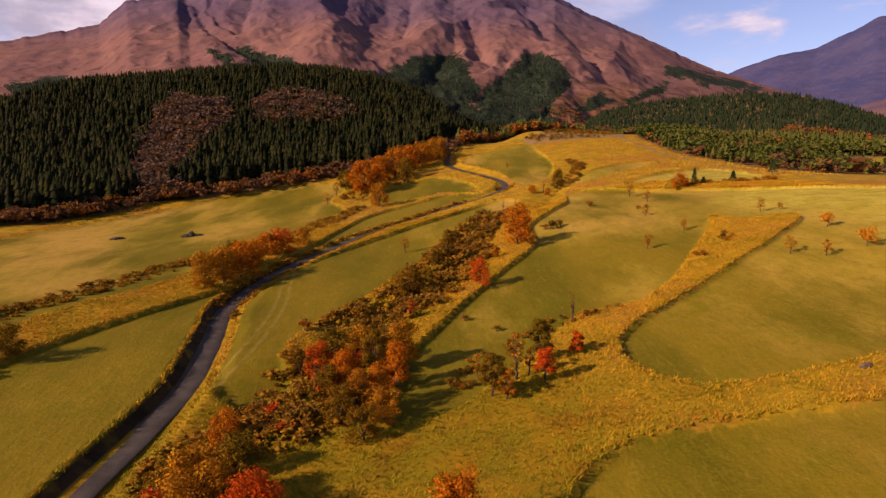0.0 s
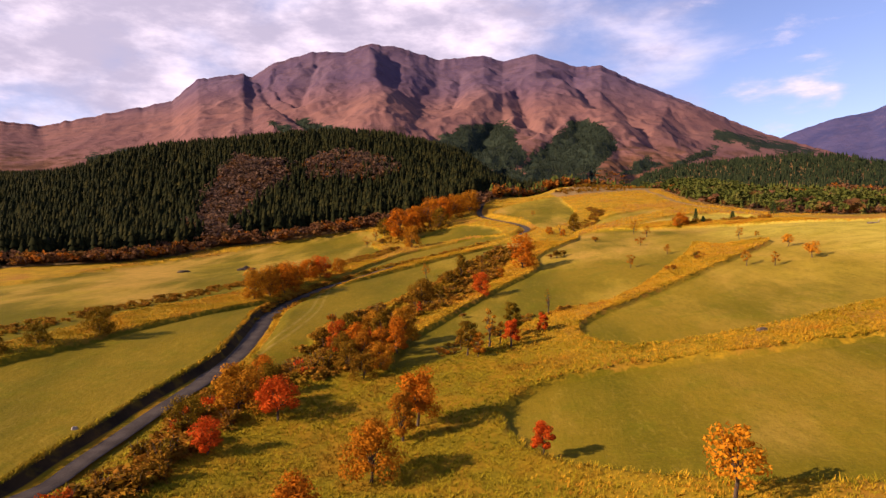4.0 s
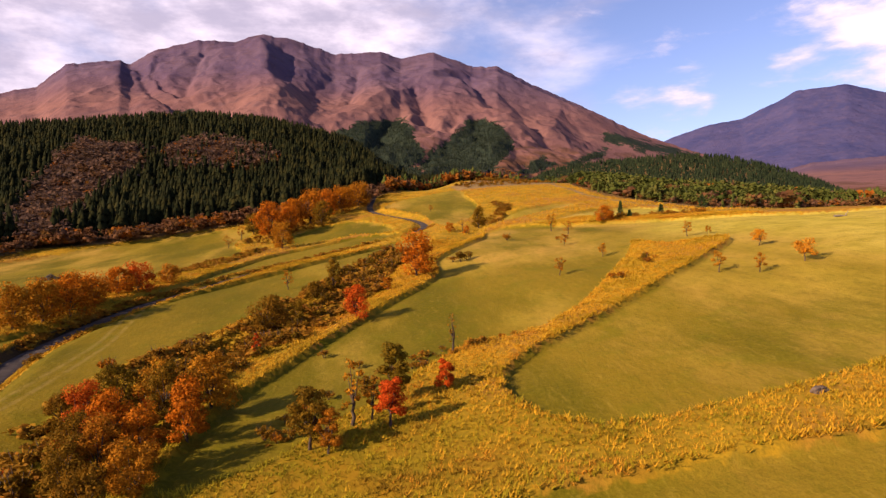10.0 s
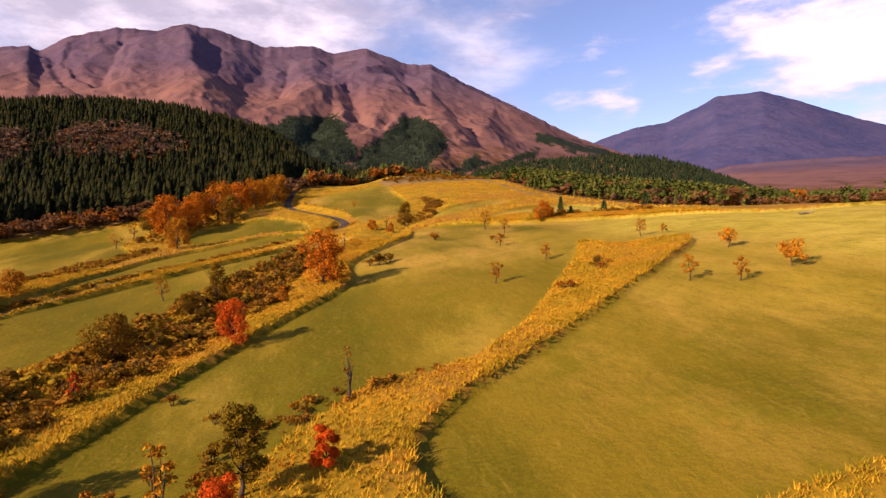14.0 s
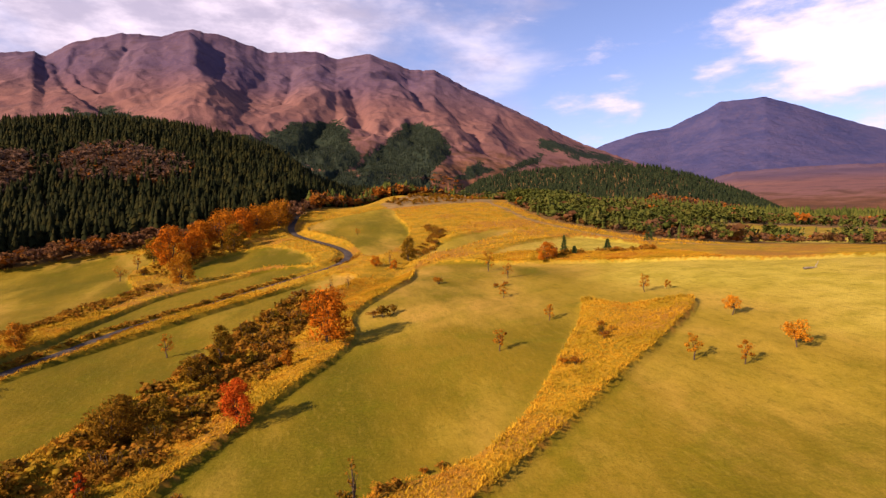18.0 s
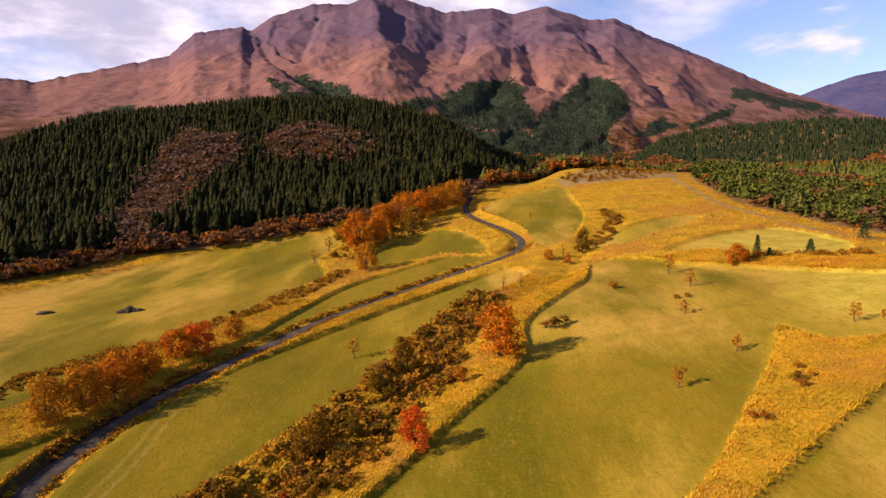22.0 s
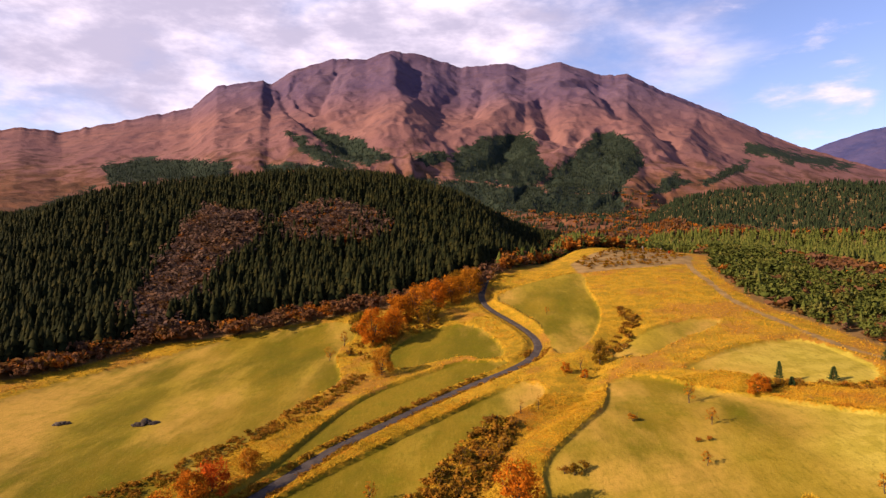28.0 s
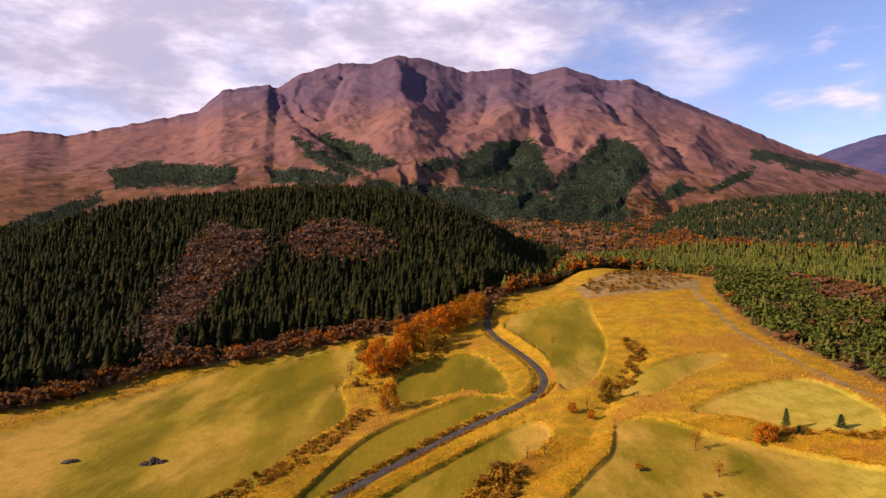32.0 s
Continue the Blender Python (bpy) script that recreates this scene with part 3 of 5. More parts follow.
tagged(ground, "mown autumn meadows and straw-coloured rough grass on a hillside", "ground", kind="structure")


def road_mesh():
    pts = [Vector(p) for p in ROAD]
    bm = bmesh.new()
    rows = []
    offs = (-1.6, -1.4, -0.5, 0.5, 1.4, 1.6)
    fine = [a.lerp(b, s) for a, b in zip(pts, pts[1:]) for s in np.linspace(0, 1, max(1, int((b - a).length / 1.2)), False)]
    for a, b in zip(fine, fine[1:]):
        side = Vector(((b - a).y, -(b - a).x)).normalized()
        zc = float(height(a.x, a.y)[0])
        rows.append([bm.verts.new((a.x + side.x * o, a.y + side.y * o, zc + (0.0 if abs(o) > 1.5 else 0.13 - 0.02 * abs(o)))) for o in offs])
    for r, s in zip(rows, rows[1:]):
        for k in range(len(offs) - 1):
            bm.faces.new((r[k], r[k + 1], s[k + 1], s[k])).smooth = True
    me = bpy.data.meshes.new("road")
    bm.to_mesh(me)
    me.materials.append(ASPHALT)
    return new("road", me)


tagged(road_mesh(), "narrow worn grey asphalt lane winding between meadows", "road", kind="structure")

# ---- the mountains ----
# compass angle from +y in degrees and the height of the skyline in metres
CREST = [(-50, 330), (-36.3, 421), (-34.6, 444), (-31.9, 440), (-27.8, 507), (-22.8, 585), (-20.8, 690), (-17.1, 732), (-16.4, 714), (-14.6, 789), (-11.2, 853), (-8.3, 861), (-6.3, 905),
         (-3.3, 883), (-0.1, 829), (3.9, 849), (5.6, 816), (8.5, 849), (12.1, 775), (14.2, 778), (16.5, 706), (20.5, 600), (24.2, 498), (27.3, 410), (29.6, 362), (32.3, 312), (42, 150), (60, 60)]
CREST_R = [(18, 300), (25.8, 470), (29.4, 578), (31.9, 638), (34.2, 658), (36.8, 744), (38.1, 799), (41.4, 807), (44.1, 731), (47.1, 630), (49.5, 560), (60, 300)]
# ridges (height above the slope) and gullies (below it) on the face, as compass angle and angle of height seen from the lookout
LOOKOUT = Vector((9.8, 50.8, 38.6))
SPURS = [(150, (-6.8, 15.2), (-6.5, 14.6), (-5.8, 13.0), (-6.0, 11.0), (-4.9, 8.2), (-4.5, 5.9)), (85, (-10.3, 14.7), (-10.8, 13.1), (-11.8, 11.1), (-12.5, 8.9)),
         (130, (-17.4, 12.4), (-17.1, 11.4), (-16.0, 9.2), (-12.9, 6.8), (-8.8, 5.6)), (70, (-14.0, 13.6), (-14.8, 12.2), (-13.8, 10.3), (-12.7, 8.9)),
         (120, (8.2, 14.4), (9.8, 12.4), (7.4, 11.4), (2.8, 9.1), (0.7, 7.9), (-1.2, 6.0)), (125, (9.8, 12.4), (12.7, 9.8), (15.5, 7.7), (18.2, 6.0), (20.1, 4.6)),
         (110, (13.7, 12.9), (15.9, 11.3), (19.7, 9.2), (23.3, 7.7), (26.3, 6.2)), (85, (17.5, 11.2), (20.0, 8.8), (18.7, 6.5), (16.0, 4.4)), (60, (3.7, 14.4), (4.5, 13.3), (3.8, 11.4)),
         (90, (12.9, 8.8), (11.7, 7.8), (9.3, 6.0), (6.9, 3.7)), (75, (14.3, 8.8), (15.5, 6.8), (14.6, 4.9), (13.2, 3.2)), (65, (5.6, 9.0), (6.6, 7.2), (5.4, 5.5)), (65, (2.8, 9.0), (1.3, 7.5), (0.1, 5.5))]
GULLIES = [(60, (-11.4, 14.2), (-11.4, 13.0), (-12.3, 11.1), (-13.0, 9.5)), (50, (-14.7, 12.4), (-15.4, 11.2), (-14.3, 10.1), (-13.2, 9.4)),
           (70, (-16.6, 11.3), (-15.3, 9.3), (-12.9, 7.6), (-9.3, 5.9), (-6.3, 5.4)), (60, (11.5, 11.5), (14.3, 8.9), (17.1, 7.4), (19.3, 5.1)), (35, (1.8, 12.9), (1.5, 11.2), (0.8, 9.2)),
           (45, (7.1, 11.1), (7.8, 8.2), (8.7, 6.7)), (60, (-4.6, 14.6), (-4.1, 13.3), (-4.6, 10.9)), (45, (10.2, 7.6), (9.6, 6.0), (8.0, 4.2)), (40, (4.2, 8.2), (3.6, 6.6), (3.0, 5.0))]


def plan(az, r):
    return r * np.sin(np.radians(az)), r * np.cos(np.radians(az))


def massif(name, crest, rc, foot, az_range, az_n, r_n, label, z_foot, curve, spurs, gullies, rugged, span, conifer_fn, mat):
    """A face rising from its foot to a skyline, ever steeper, cut by ridges and gullies that run down it."""
    az = np.linspace(*az_range, az_n)
    s = np.concatenate([np.linspace(0, 1, r_n) ** 0.8, np.linspace(1.02, 1.3, 10)])
    A, S = np.meshgrid(az, s)
    R = foot + (rc - foot) * S
    X, Y = plan(A, R)

    def smooth_face(a, q):
        return z_foot + (np.interp(a, *zip(*crest)) - z_foot) * np.clip(q, 0, 1) ** curve

    def on_face(a, el):
        """Where the sight line from the lookout meets the smooth face."""
        d = np.arange(foot, rc, 6.0)
        x, y = plan(a, d)
        x, y, h = x + LOOKOUT.x, y + LOOKOUT.y, LOOKOUT.z + d * math.tan(radians(el))
        q = (np.hypot(x, y) - foot) / (rc - foot)
        below = np.nonzero((h < smooth_face(np.degrees(np.arctan2(x, y)), q)) | (q > 0.985))[0]
        k = below[0] if len(below) else -1
        return (x[k], y[k])

    top = np.interp(A, *zip(*crest)) + rugged * 14 * (fbm(A * 2.2, A * 0 + 3.3, 3, 17) - 0.5) * np.clip((S - 0.88) / 0.12, 0, 1)
    z = z_foot + (top - z_foot) * np.where(S < 1, np.clip(S, 0, 1) ** curve, 1 - 1.4 * (S - 1))
    wx, wy = X + 70 * (fbm(X / 170, Y / 170, 4, 5) - 0.5), Y + 70 * (fbm(X / 170, Y / 170, 4, 8) - 0.5)
    fade = np.clip((1.0 - S) / 0.10, 0, 1) * np.clip(S / 0.15, 0, 1)
    lift = np.zeros(A.shape)
    for tall, *bends in spurs:
        line = [on_face(*b) for b in bends]
        e = line_distance(wx, wy, line, True)
        ends = np.minimum(np.hypot(wx - line[-1][0], wy - line[-1][1]), np.hypot(wx - line[0][0], wy - line[0][1]))
        e = np.where(e > 0, e / 2.0, -e / 0.95)
        lift = np.maximum(lift, 0.52 * tall * np.clip(1 - e / (tall * 1.6), 0, 1) ** 1.15 * np.clip(0.35 + ends / 260, 0, 1))
    cut = np.zeros(A.shape)
    for deep, *bends in gullies:
        e = line_distance(wx, wy, [on_face(*b) for b in bends])
        cut = np.maximum(cut, 0.6 * deep * np.clip(1 - e / (deep * 1.3), 0, 1) ** 1.2)
    z = z + fade * (lift - cut)
    # finer ribs and runnels, longer down the slope than across it
    env = rugged * fade**0.5 * np.clip((top - 250) / 450, 0.25, 1)
    across, down = np.radians(A) * 1900 + 0.35 * (wx - X), R + 0.5 * (wy - Y)
    for size, amp, seed in ((260, 20, 31), (120, 13, 37), (55, 9, 47), (24, 5.5, 53)):
        turn = 0.5 * math.sin(seed)
        aslant, along = across * math.cos(turn) + down * math.sin(turn), down * math.cos(turn) - across * math.sin(turn)
        u, v = aslant / size + 0.9 * (fbm(X / size / 2, Y / size / 2, 2, seed + 2) - 0.5), along / (size * 1.6) + 0.9 * (fbm(X / size / 2, Y / size / 2, 2, seed + 4) - 0.5)
        z = z + env * amp * (0.5 - np.abs(2 * value_noise(u, v, seed) - 1))
    limit = 14 + (top - 14) * R / rc
    over = np.clip(z - limit + 25, 0, None)
    z = np.where(S < 1, np.where(over > 0, limit - 25 + 25 * (1 - np.exp(-over / 25)), z), z) - 70 * np.clip(1 - S / 0.05, 0, 1)
    w, h = len(az), len(s)
    k = (np.arange(h - 1)[:, None] * w + np.arange(w - 1)).ravel()
    me = bpy.data.meshes.new(name)
    me.from_pydata(np.stack([X, Y, z], -1).reshape(-1, 3), [], np.stack([k, k + 1, k + 1 + w, k + w], -1))
    dx, dy = X - LOOKOUT.x, Y - LOOKOUT.y
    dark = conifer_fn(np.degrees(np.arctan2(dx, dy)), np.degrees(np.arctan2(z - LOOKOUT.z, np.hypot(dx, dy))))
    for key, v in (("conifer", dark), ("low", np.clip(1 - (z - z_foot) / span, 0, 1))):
        me.attributes.new(key, "FLOAT", "POINT").data.foreach_set("value", np.asarray(v, np.float32).ravel())
    me.polygons.foreach_set("use_smooth", np.ones(len(me.polygons), bool))
    me.materials.append(mat)
    tagged(new(name, me), label, "mountain", kind="structure")
    return A, X, Y, z, dark


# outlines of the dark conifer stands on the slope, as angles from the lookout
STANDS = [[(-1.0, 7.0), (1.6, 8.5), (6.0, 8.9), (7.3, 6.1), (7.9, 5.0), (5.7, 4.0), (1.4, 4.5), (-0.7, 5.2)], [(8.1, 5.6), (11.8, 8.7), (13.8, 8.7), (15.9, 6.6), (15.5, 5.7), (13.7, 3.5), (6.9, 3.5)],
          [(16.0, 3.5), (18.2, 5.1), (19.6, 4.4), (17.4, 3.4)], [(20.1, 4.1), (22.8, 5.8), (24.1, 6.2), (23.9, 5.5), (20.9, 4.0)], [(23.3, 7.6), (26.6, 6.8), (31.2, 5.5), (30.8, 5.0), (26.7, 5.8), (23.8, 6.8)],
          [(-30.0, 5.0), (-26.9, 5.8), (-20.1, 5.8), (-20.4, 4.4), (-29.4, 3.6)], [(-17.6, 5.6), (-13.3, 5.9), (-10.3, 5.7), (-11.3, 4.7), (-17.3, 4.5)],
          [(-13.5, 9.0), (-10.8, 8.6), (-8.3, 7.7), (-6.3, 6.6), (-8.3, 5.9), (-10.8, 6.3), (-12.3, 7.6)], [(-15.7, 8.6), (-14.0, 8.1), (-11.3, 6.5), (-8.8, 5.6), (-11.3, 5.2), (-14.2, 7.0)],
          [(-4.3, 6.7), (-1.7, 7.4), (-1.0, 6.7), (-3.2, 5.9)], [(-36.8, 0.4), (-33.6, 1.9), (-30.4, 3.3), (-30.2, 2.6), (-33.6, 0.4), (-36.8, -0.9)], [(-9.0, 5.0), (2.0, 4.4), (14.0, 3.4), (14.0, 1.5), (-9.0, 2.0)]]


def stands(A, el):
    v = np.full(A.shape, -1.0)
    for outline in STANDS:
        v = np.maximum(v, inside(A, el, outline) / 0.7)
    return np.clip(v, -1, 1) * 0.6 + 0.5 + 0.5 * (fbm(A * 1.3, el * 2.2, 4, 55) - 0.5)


MASSIF = massif("mountain", CREST, 3100.0, 640.0, (-50, 60), 820, 300, "steep volcanic mountain with bare reddish-brown autumn slopes, tinted mauve for haze higher up", 24.0, 2.0, SPURS, GULLIES, 1.0, 760.0, stands, MOUNTAIN)
massif("moor", [(31, 40), (35, 150), (39, 195), (45, 205), (52, 200), (60, 190)], 2250.0, 900.0, (31, 60), 140, 50, "pinkish-brown moorland rising to the far mountain", 26.0, 1.1, [], [], 0.5, 165.0, lambda A, u: A * 0 - 1, MOUNTAIN)
massif("mountain_far", CREST_R, 4300.0, 2300.0, (18, 60), 200, 80, "distant mountain cone beneath cumulus cloud, painted blue for haze", 60.0, 1.5, [], [], 0.7, 900.0, lambda A, u: A * 0 - 1, FAR_SLOPE)

# ---- plants: builders ----
rng = np.random.default_rng(7)


def cedar_template(tiers, points, rng):
    """A pointed evergreen, 1 high: jagged skirts, each a star-shaped cone."""
    vs, fs = [], []
    for k in range(tiers):
        low, top = 0.06 + 0.86 * k / tiers, min(1.0, 0.06 + 0.86 * (k + 1.75) / tiers)
        rad = 0.19 * (1 - 0.93 * (k / tiers) ** 1.5)
        base = len(vs)
        vs.append((0, 0, top))
        for q in range(points):
            a = 2 * math.pi * (q + 0.5 * (k % 2)) / points
            r = rad * ((1.0 if q % 2 else 0.55) + rng.uniform(-0.12, 0.12))
            vs.append((r * math.cos(a), r * math.sin(a), low + (0.0 if q % 2 else 0.05) + rng.uniform(-0.02, 0.02)))
        fs += [(base, base + 1 + q, base + 1 + (q + 1) % points) for q in range(points)]
    return np.array(vs), np.array(fs)


def leaf_cloud(count, size, rng, squash=0.8, lobes=7, core=False):
    """A bushy crown, about 1 across and centred on 0.5: small leaf patches in uneven lobes."""
    c = rng.normal(size=(lobes, 3)) * (0.2, 0.2, 0.16)
    rad = rng.uniform(0.13, 0.26, lobes)
    pick = rng.integers(0, lobes, count)
    d = rng.normal(size=(count, 3))
    d /= np.linalg.norm(d, axis=1)[:, None]
    p = c[pick] + d * (rad[pick] * rng.uniform(0.6, 1.05, count))[:, None]
    p[:, 2] = p[:, 2] * squash + 0.55
    u = rng.normal(size=(count, 3))
    u /= np.linalg.norm(u, axis=1)[:, None]
    v = np.cross(u, rng.normal(size=(count, 3)))
    v /= np.linalg.norm(v, axis=1)[:, None]
    s = (size * rng.uniform(0.6, 1.4, count))[:, None]
    vs = np.stack([p - u * s, p + v * s * 0.8, p + u * s, p - v * s * 0.8], 1).reshape(-1, 3)
    k = np.arange(count)[:, None] * 4
    fs = np.concatenate([k + (0, 1, 2), k + (0, 2, 3)])
    if core:
        # an uneven heart of twigs and leaves behind the outer leaf patches
        bm = bmesh.new()
        bmesh.ops.create_icosphere(bm, subdivisions=1, radius=1.0)
        heart = np.array([v.co * (0.15 + 0.09 * rng.random()) for v in bm.verts]) * (1, 1, 0.8) + (0, 0, 0.46)
        fs = np.concatenate([fs, np.array([[v.index for v in f.verts] for f in bm.faces]) + len(vs)])
        vs = np.concatenate([vs, heart])
        bm.free()
    return vs, fs


def scatter(name, template, xy, tall, wide, mat, label, category, rng, sink=0.1, base=None):
    """Many plants joined into one mesh: uncountable stuff."""
    vs, fs = template
    n, m = len(xy), len(vs)
    turn = rng.uniform(0, 2 * math.pi, n)
    c, s = np.cos(turn)[:, None], np.sin(turn)[:, None]
    x = (vs[None, :, 0] * c - vs[None, :, 1] * s) * wide[:, None] + xy[:, :1]
    y = (vs[None, :, 0] * s + vs[None, :, 1] * c) * wide[:, None] + xy[:, 1:2]
    z = vs[None, :, 2] * tall[:, None] + ((height(xy[:, 0], xy[:, 1]) if base is None else base) - sink)[:, None]
    co = np.stack([x, y, z], -1).reshape(-1, 3)
    faces = (fs[None] + (np.arange(n) * m)[:, None, None]).reshape(-1, 3)
    me = bpy.data.meshes.new(name)
    me.vertices.add(len(co))
    me.vertices.foreach_set("co", co.ravel())
    me.loops.add(faces.size)
    me.loops.foreach_set("vertex_index", faces.ravel().astype(np.int32))
    me.polygons.add(len(faces))
    me.polygons.foreach_set("loop_start", np.arange(0, faces.size, 3, dtype=np.int32))
    me.update(calc_edges=True)
    me.materials.append(mat)
    return tagged(new(name, me), label, category, kind="stuff")


def sprinkle(x0, x1, y0, y1, count, rng, keep):
    xy = np.stack([rng.uniform(x0, x1, count), rng.uniform(y0, y1, count)], 1)
    return xy[keep(xy[:, 0], xy[:, 1])]


def part(name, bm, mat, parent, label=""):
    me = bpy.data.meshes.new(name)
    bm.to_mesh(me)
    bm.free()
    me.materials.append(mat)
    ob = new(name, me)
    ob.parent = parent
    if label:
        ob["label"] = label
    return ob


def tube(bm, path, radii, sides=7):
    rings = []
    for k, p in enumerate(path):
        d = (path[min(k + 1, len(path) - 1)] - path[max(k - 1, 0)]).normalized()
        u = d.orthogonal().normalized()
        v = d.cross(u)
        rings.append([bm.verts.new(p + (u * math.cos(a) + v * math.sin(a)) * radii[k]) for a in (2 * math.pi * q / sides for q in range(sides))])
    for r, s in zip(rings, rings[1:]):
        for q in range(sides):
            bm.faces.new((r[q], r[(q + 1) % sides], s[(q + 1) % sides], s[q])).smooth = True
    bm.faces.new(rings[-1])


def bend_path(a, b, wob, rnd, n=5):
    return [a.lerp(b, k / n) + Vector((rnd.uniform(-wob, wob), rnd.uniform(-wob, wob), rnd.uniform(-wob, wob) * 0.5)) * (0 < k < n) for k in range(n + 1)]


def broadleaf(name, tall, wide, mat, seed, clumps=16, leaves=95, leaf=0.17, clear=0.25, label=""):
    """A deciduous tree at the origin: trunk with limbs, and a crown of leaf clumps round their tips."""
    rnd, rg = random.Random(seed), np.random.default_rng(seed)
    root = new(name)
    bm = bmesh.new()
    fork = Vector((rnd.uniform(-0.3, 0.3), rnd.uniform(-0.3, 0.3), tall * (clear + 0.15)))
    girth = 0.024 * tall + 0.005
    tube(bm, bend_path(Vector((0, 0, -0.3)), fork, 0.08 * tall * 0.2, rnd), [girth * (1.25 - 0.1 * k) for k in range(6)], 8)
    tips, limbs = [], []
    for k in range(clumps):
        a = 2.4 * k + rnd.uniform(-0.5, 0.5)
        u = (k + 0.5) / clumps
        r = wide * 0.37 * math.sqrt(rnd.uniform(0.12, 1.0)) * (1 - 0.5 * max(0, u - 0.6) / 0.4)
        tip = Vector((r * math.cos(a), r * math.sin(a), tall * (clear + 0.06 + (0.86 - clear) * u)))
        tips.append(tip)
        start = Vector((0, 0, tall * clear)).lerp(fork, rnd.uniform(0.4, 1.0))
        # on half-bare trees the limbs show one by one
        limb = bmesh.new() if leaves <= 45 else bm
        tube(limb, bend_path(start, tip, 0.12 * r, rnd, 4), [girth * (0.5 - 0.1 * q) for q in range(5)], 5)
        if limb is not bm:
            limbs.append(limb)
    trunk = part("trunk", bm, BARK, root, "grey-brown bark trunk" if limbs else "grey-brown bark trunk and limbs")
    for limb in limbs:
        part("limb", limb, BARK, trunk)
    vs, fs = [], []
    for tip in tips:
        rad = wide * rnd.uniform(0.13, 0.24)
        n = int(leaves * rnd.uniform(0.6, 1.3))
        d = rg.normal(size=(n, 3))
        d /= np.linalg.norm(d, axis=1)[:, None]
        p = np.array(tip) + d * (rad * rg.uniform(0.35, 1.1, n) ** 0.7)[:, None] * (1, 1, 0.75)
        u = rg.normal(size=(n, 3))
        u /= np.linalg.norm(u, axis=1)[:, None]
        v = np.cross(d, u)
        s = (leaf * rg.uniform(0.6, 1.5, n))[:, None]
        base = sum(len(q) for q in vs)
        vs.append(np.stack([p - u * s, p + v * s * 0.7, p + u * s, p - v * s * 0.7], 1).reshape(-1, 3))
        k = np.arange(n)[:, None] * 4 + base
        fs.append(k + (0, 1, 2, 3))
    me = bpy.data.meshes.new("crown")
    me.from_pydata(np.concatenate(vs), [], np.concatenate(fs))
    me.materials.append(mat)
    crown = new("crown", me)
    crown.parent = root
    return tagged(root, label, "tree")


def stand_at(ob, x, y, turn=0.0, size=1.0, sink=0.0):
    ob.matrix_basis = Matrix.Translation((x, y, float(height(x, y)[0]) - sink)) @ Matrix.Rotation(turn, 4, "Z") @ Matrix.Scale(size, 4)
    return ob


# ---- the cedar plantation on the hill ----
PATCHES = [rounded([(-116, 286), (-123, 312), (-130, 340), (-130, 368), (-131, 404), (-112, 386), (-98, 388), (-90, 362), (-102, 346), (-101, 319), (-100, 290), (-98, 278)], 1),
           rounded([(-86, 386), (-73, 400), (-54, 398), (-31, 390), (-28, 368), (-53, 362), (-76, 366)], 1)]


def in_patch(x, y):
    return np.maximum(inside(x, y, PATCHES[0]), inside(x, y, PATCHES[1])) > 0


def cedars(x, y):
    hill = (woods(x, y) > 8) & (x < 36 + 0.28 * (y - 330)) & (y < 600)
    return hill & (~in_patch(x, y) | (inside(x, y, PATCHES[1]) > 0) & (fbm(x / 9, y / 9, 2, 19) > 0.56))


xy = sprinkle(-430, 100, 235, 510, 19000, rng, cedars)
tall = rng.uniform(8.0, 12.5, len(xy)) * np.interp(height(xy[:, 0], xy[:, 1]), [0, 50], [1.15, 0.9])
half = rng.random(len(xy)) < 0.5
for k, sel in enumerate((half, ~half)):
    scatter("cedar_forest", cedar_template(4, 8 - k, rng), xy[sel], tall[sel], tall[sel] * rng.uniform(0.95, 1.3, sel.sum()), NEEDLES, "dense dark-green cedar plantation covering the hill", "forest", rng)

AUTUMN = island_material("autumn_wood_leaves", ((0.170, 0.085, 0.014), (0.300, 0.095, 0.010), (0.220, 0.062, 0.012)), thin=0.35)
RUSSET = island_material("russet_wood_leaves", ((0.120, 0.062, 0.036), (0.155, 0.070, 0.030), (0.135, 0.070, 0.016)), thin=0.35)
ASHEN = island_material("grey_brown_wood_leaves", ((0.100, 0.066, 0.048), (0.135, 0.080, 0.055), (0.125, 0.060, 0.020)), thin=0.35)
DUSK = island_material("mountain_conifers", ((0.009, 0.016, 0.008), (0.016, 0.024, 0.010), (0.029, 0.036, 0.014)))
NIGHT = island_material("dark_mountain_conifers", ((0.008, 0.013, 0.008), (0.013, 0.019, 0.011), (0.024, 0.029, 0.014)))
GREENS = island_material("green_pine_needles", ((0.034, 0.044, 0.008), (0.058, 0.068, 0.012), (0.095, 0.086, 0.018)))


def leafy(name, xy, lo, hi, mat, label, count=84, size=0.068):
    tall = rng.uniform(lo, hi, len(xy))
    return scatter(name, leaf_cloud(count, size, rng, core=True), xy, tall, tall * rng.uniform(1.0, 1.5, len(xy)), mat, label, "woodland", rng)


pick = lambda xy, share: xy[rng.random(len(xy)) < share]
patch = sprinkle(-135, -20, 274, 410, 6500, rng, in_patch)
bright = inside(patch[:, 0], patch[:, 1], PATCHES[1]) > 0
leafy("autumn_wood", pick(patch, np.where(bright, 0.20, 0.10)), 7, 11, AUTUMN, "orange and red broadleaved trees amid the cedars")
leafy("russet_wood", pick(patch, np.where(bright, 0.45, 0.85)), 7.5, 11.5, ASHEN, "half-bare grey-brown trees amid the cedars", 84, 0.07)
ridge_line = sprinkle(-180, 20, 470, 500, 120, rng, lambda x, y: fbm(x / 25, y / 25, 2, 3) > 0.55)
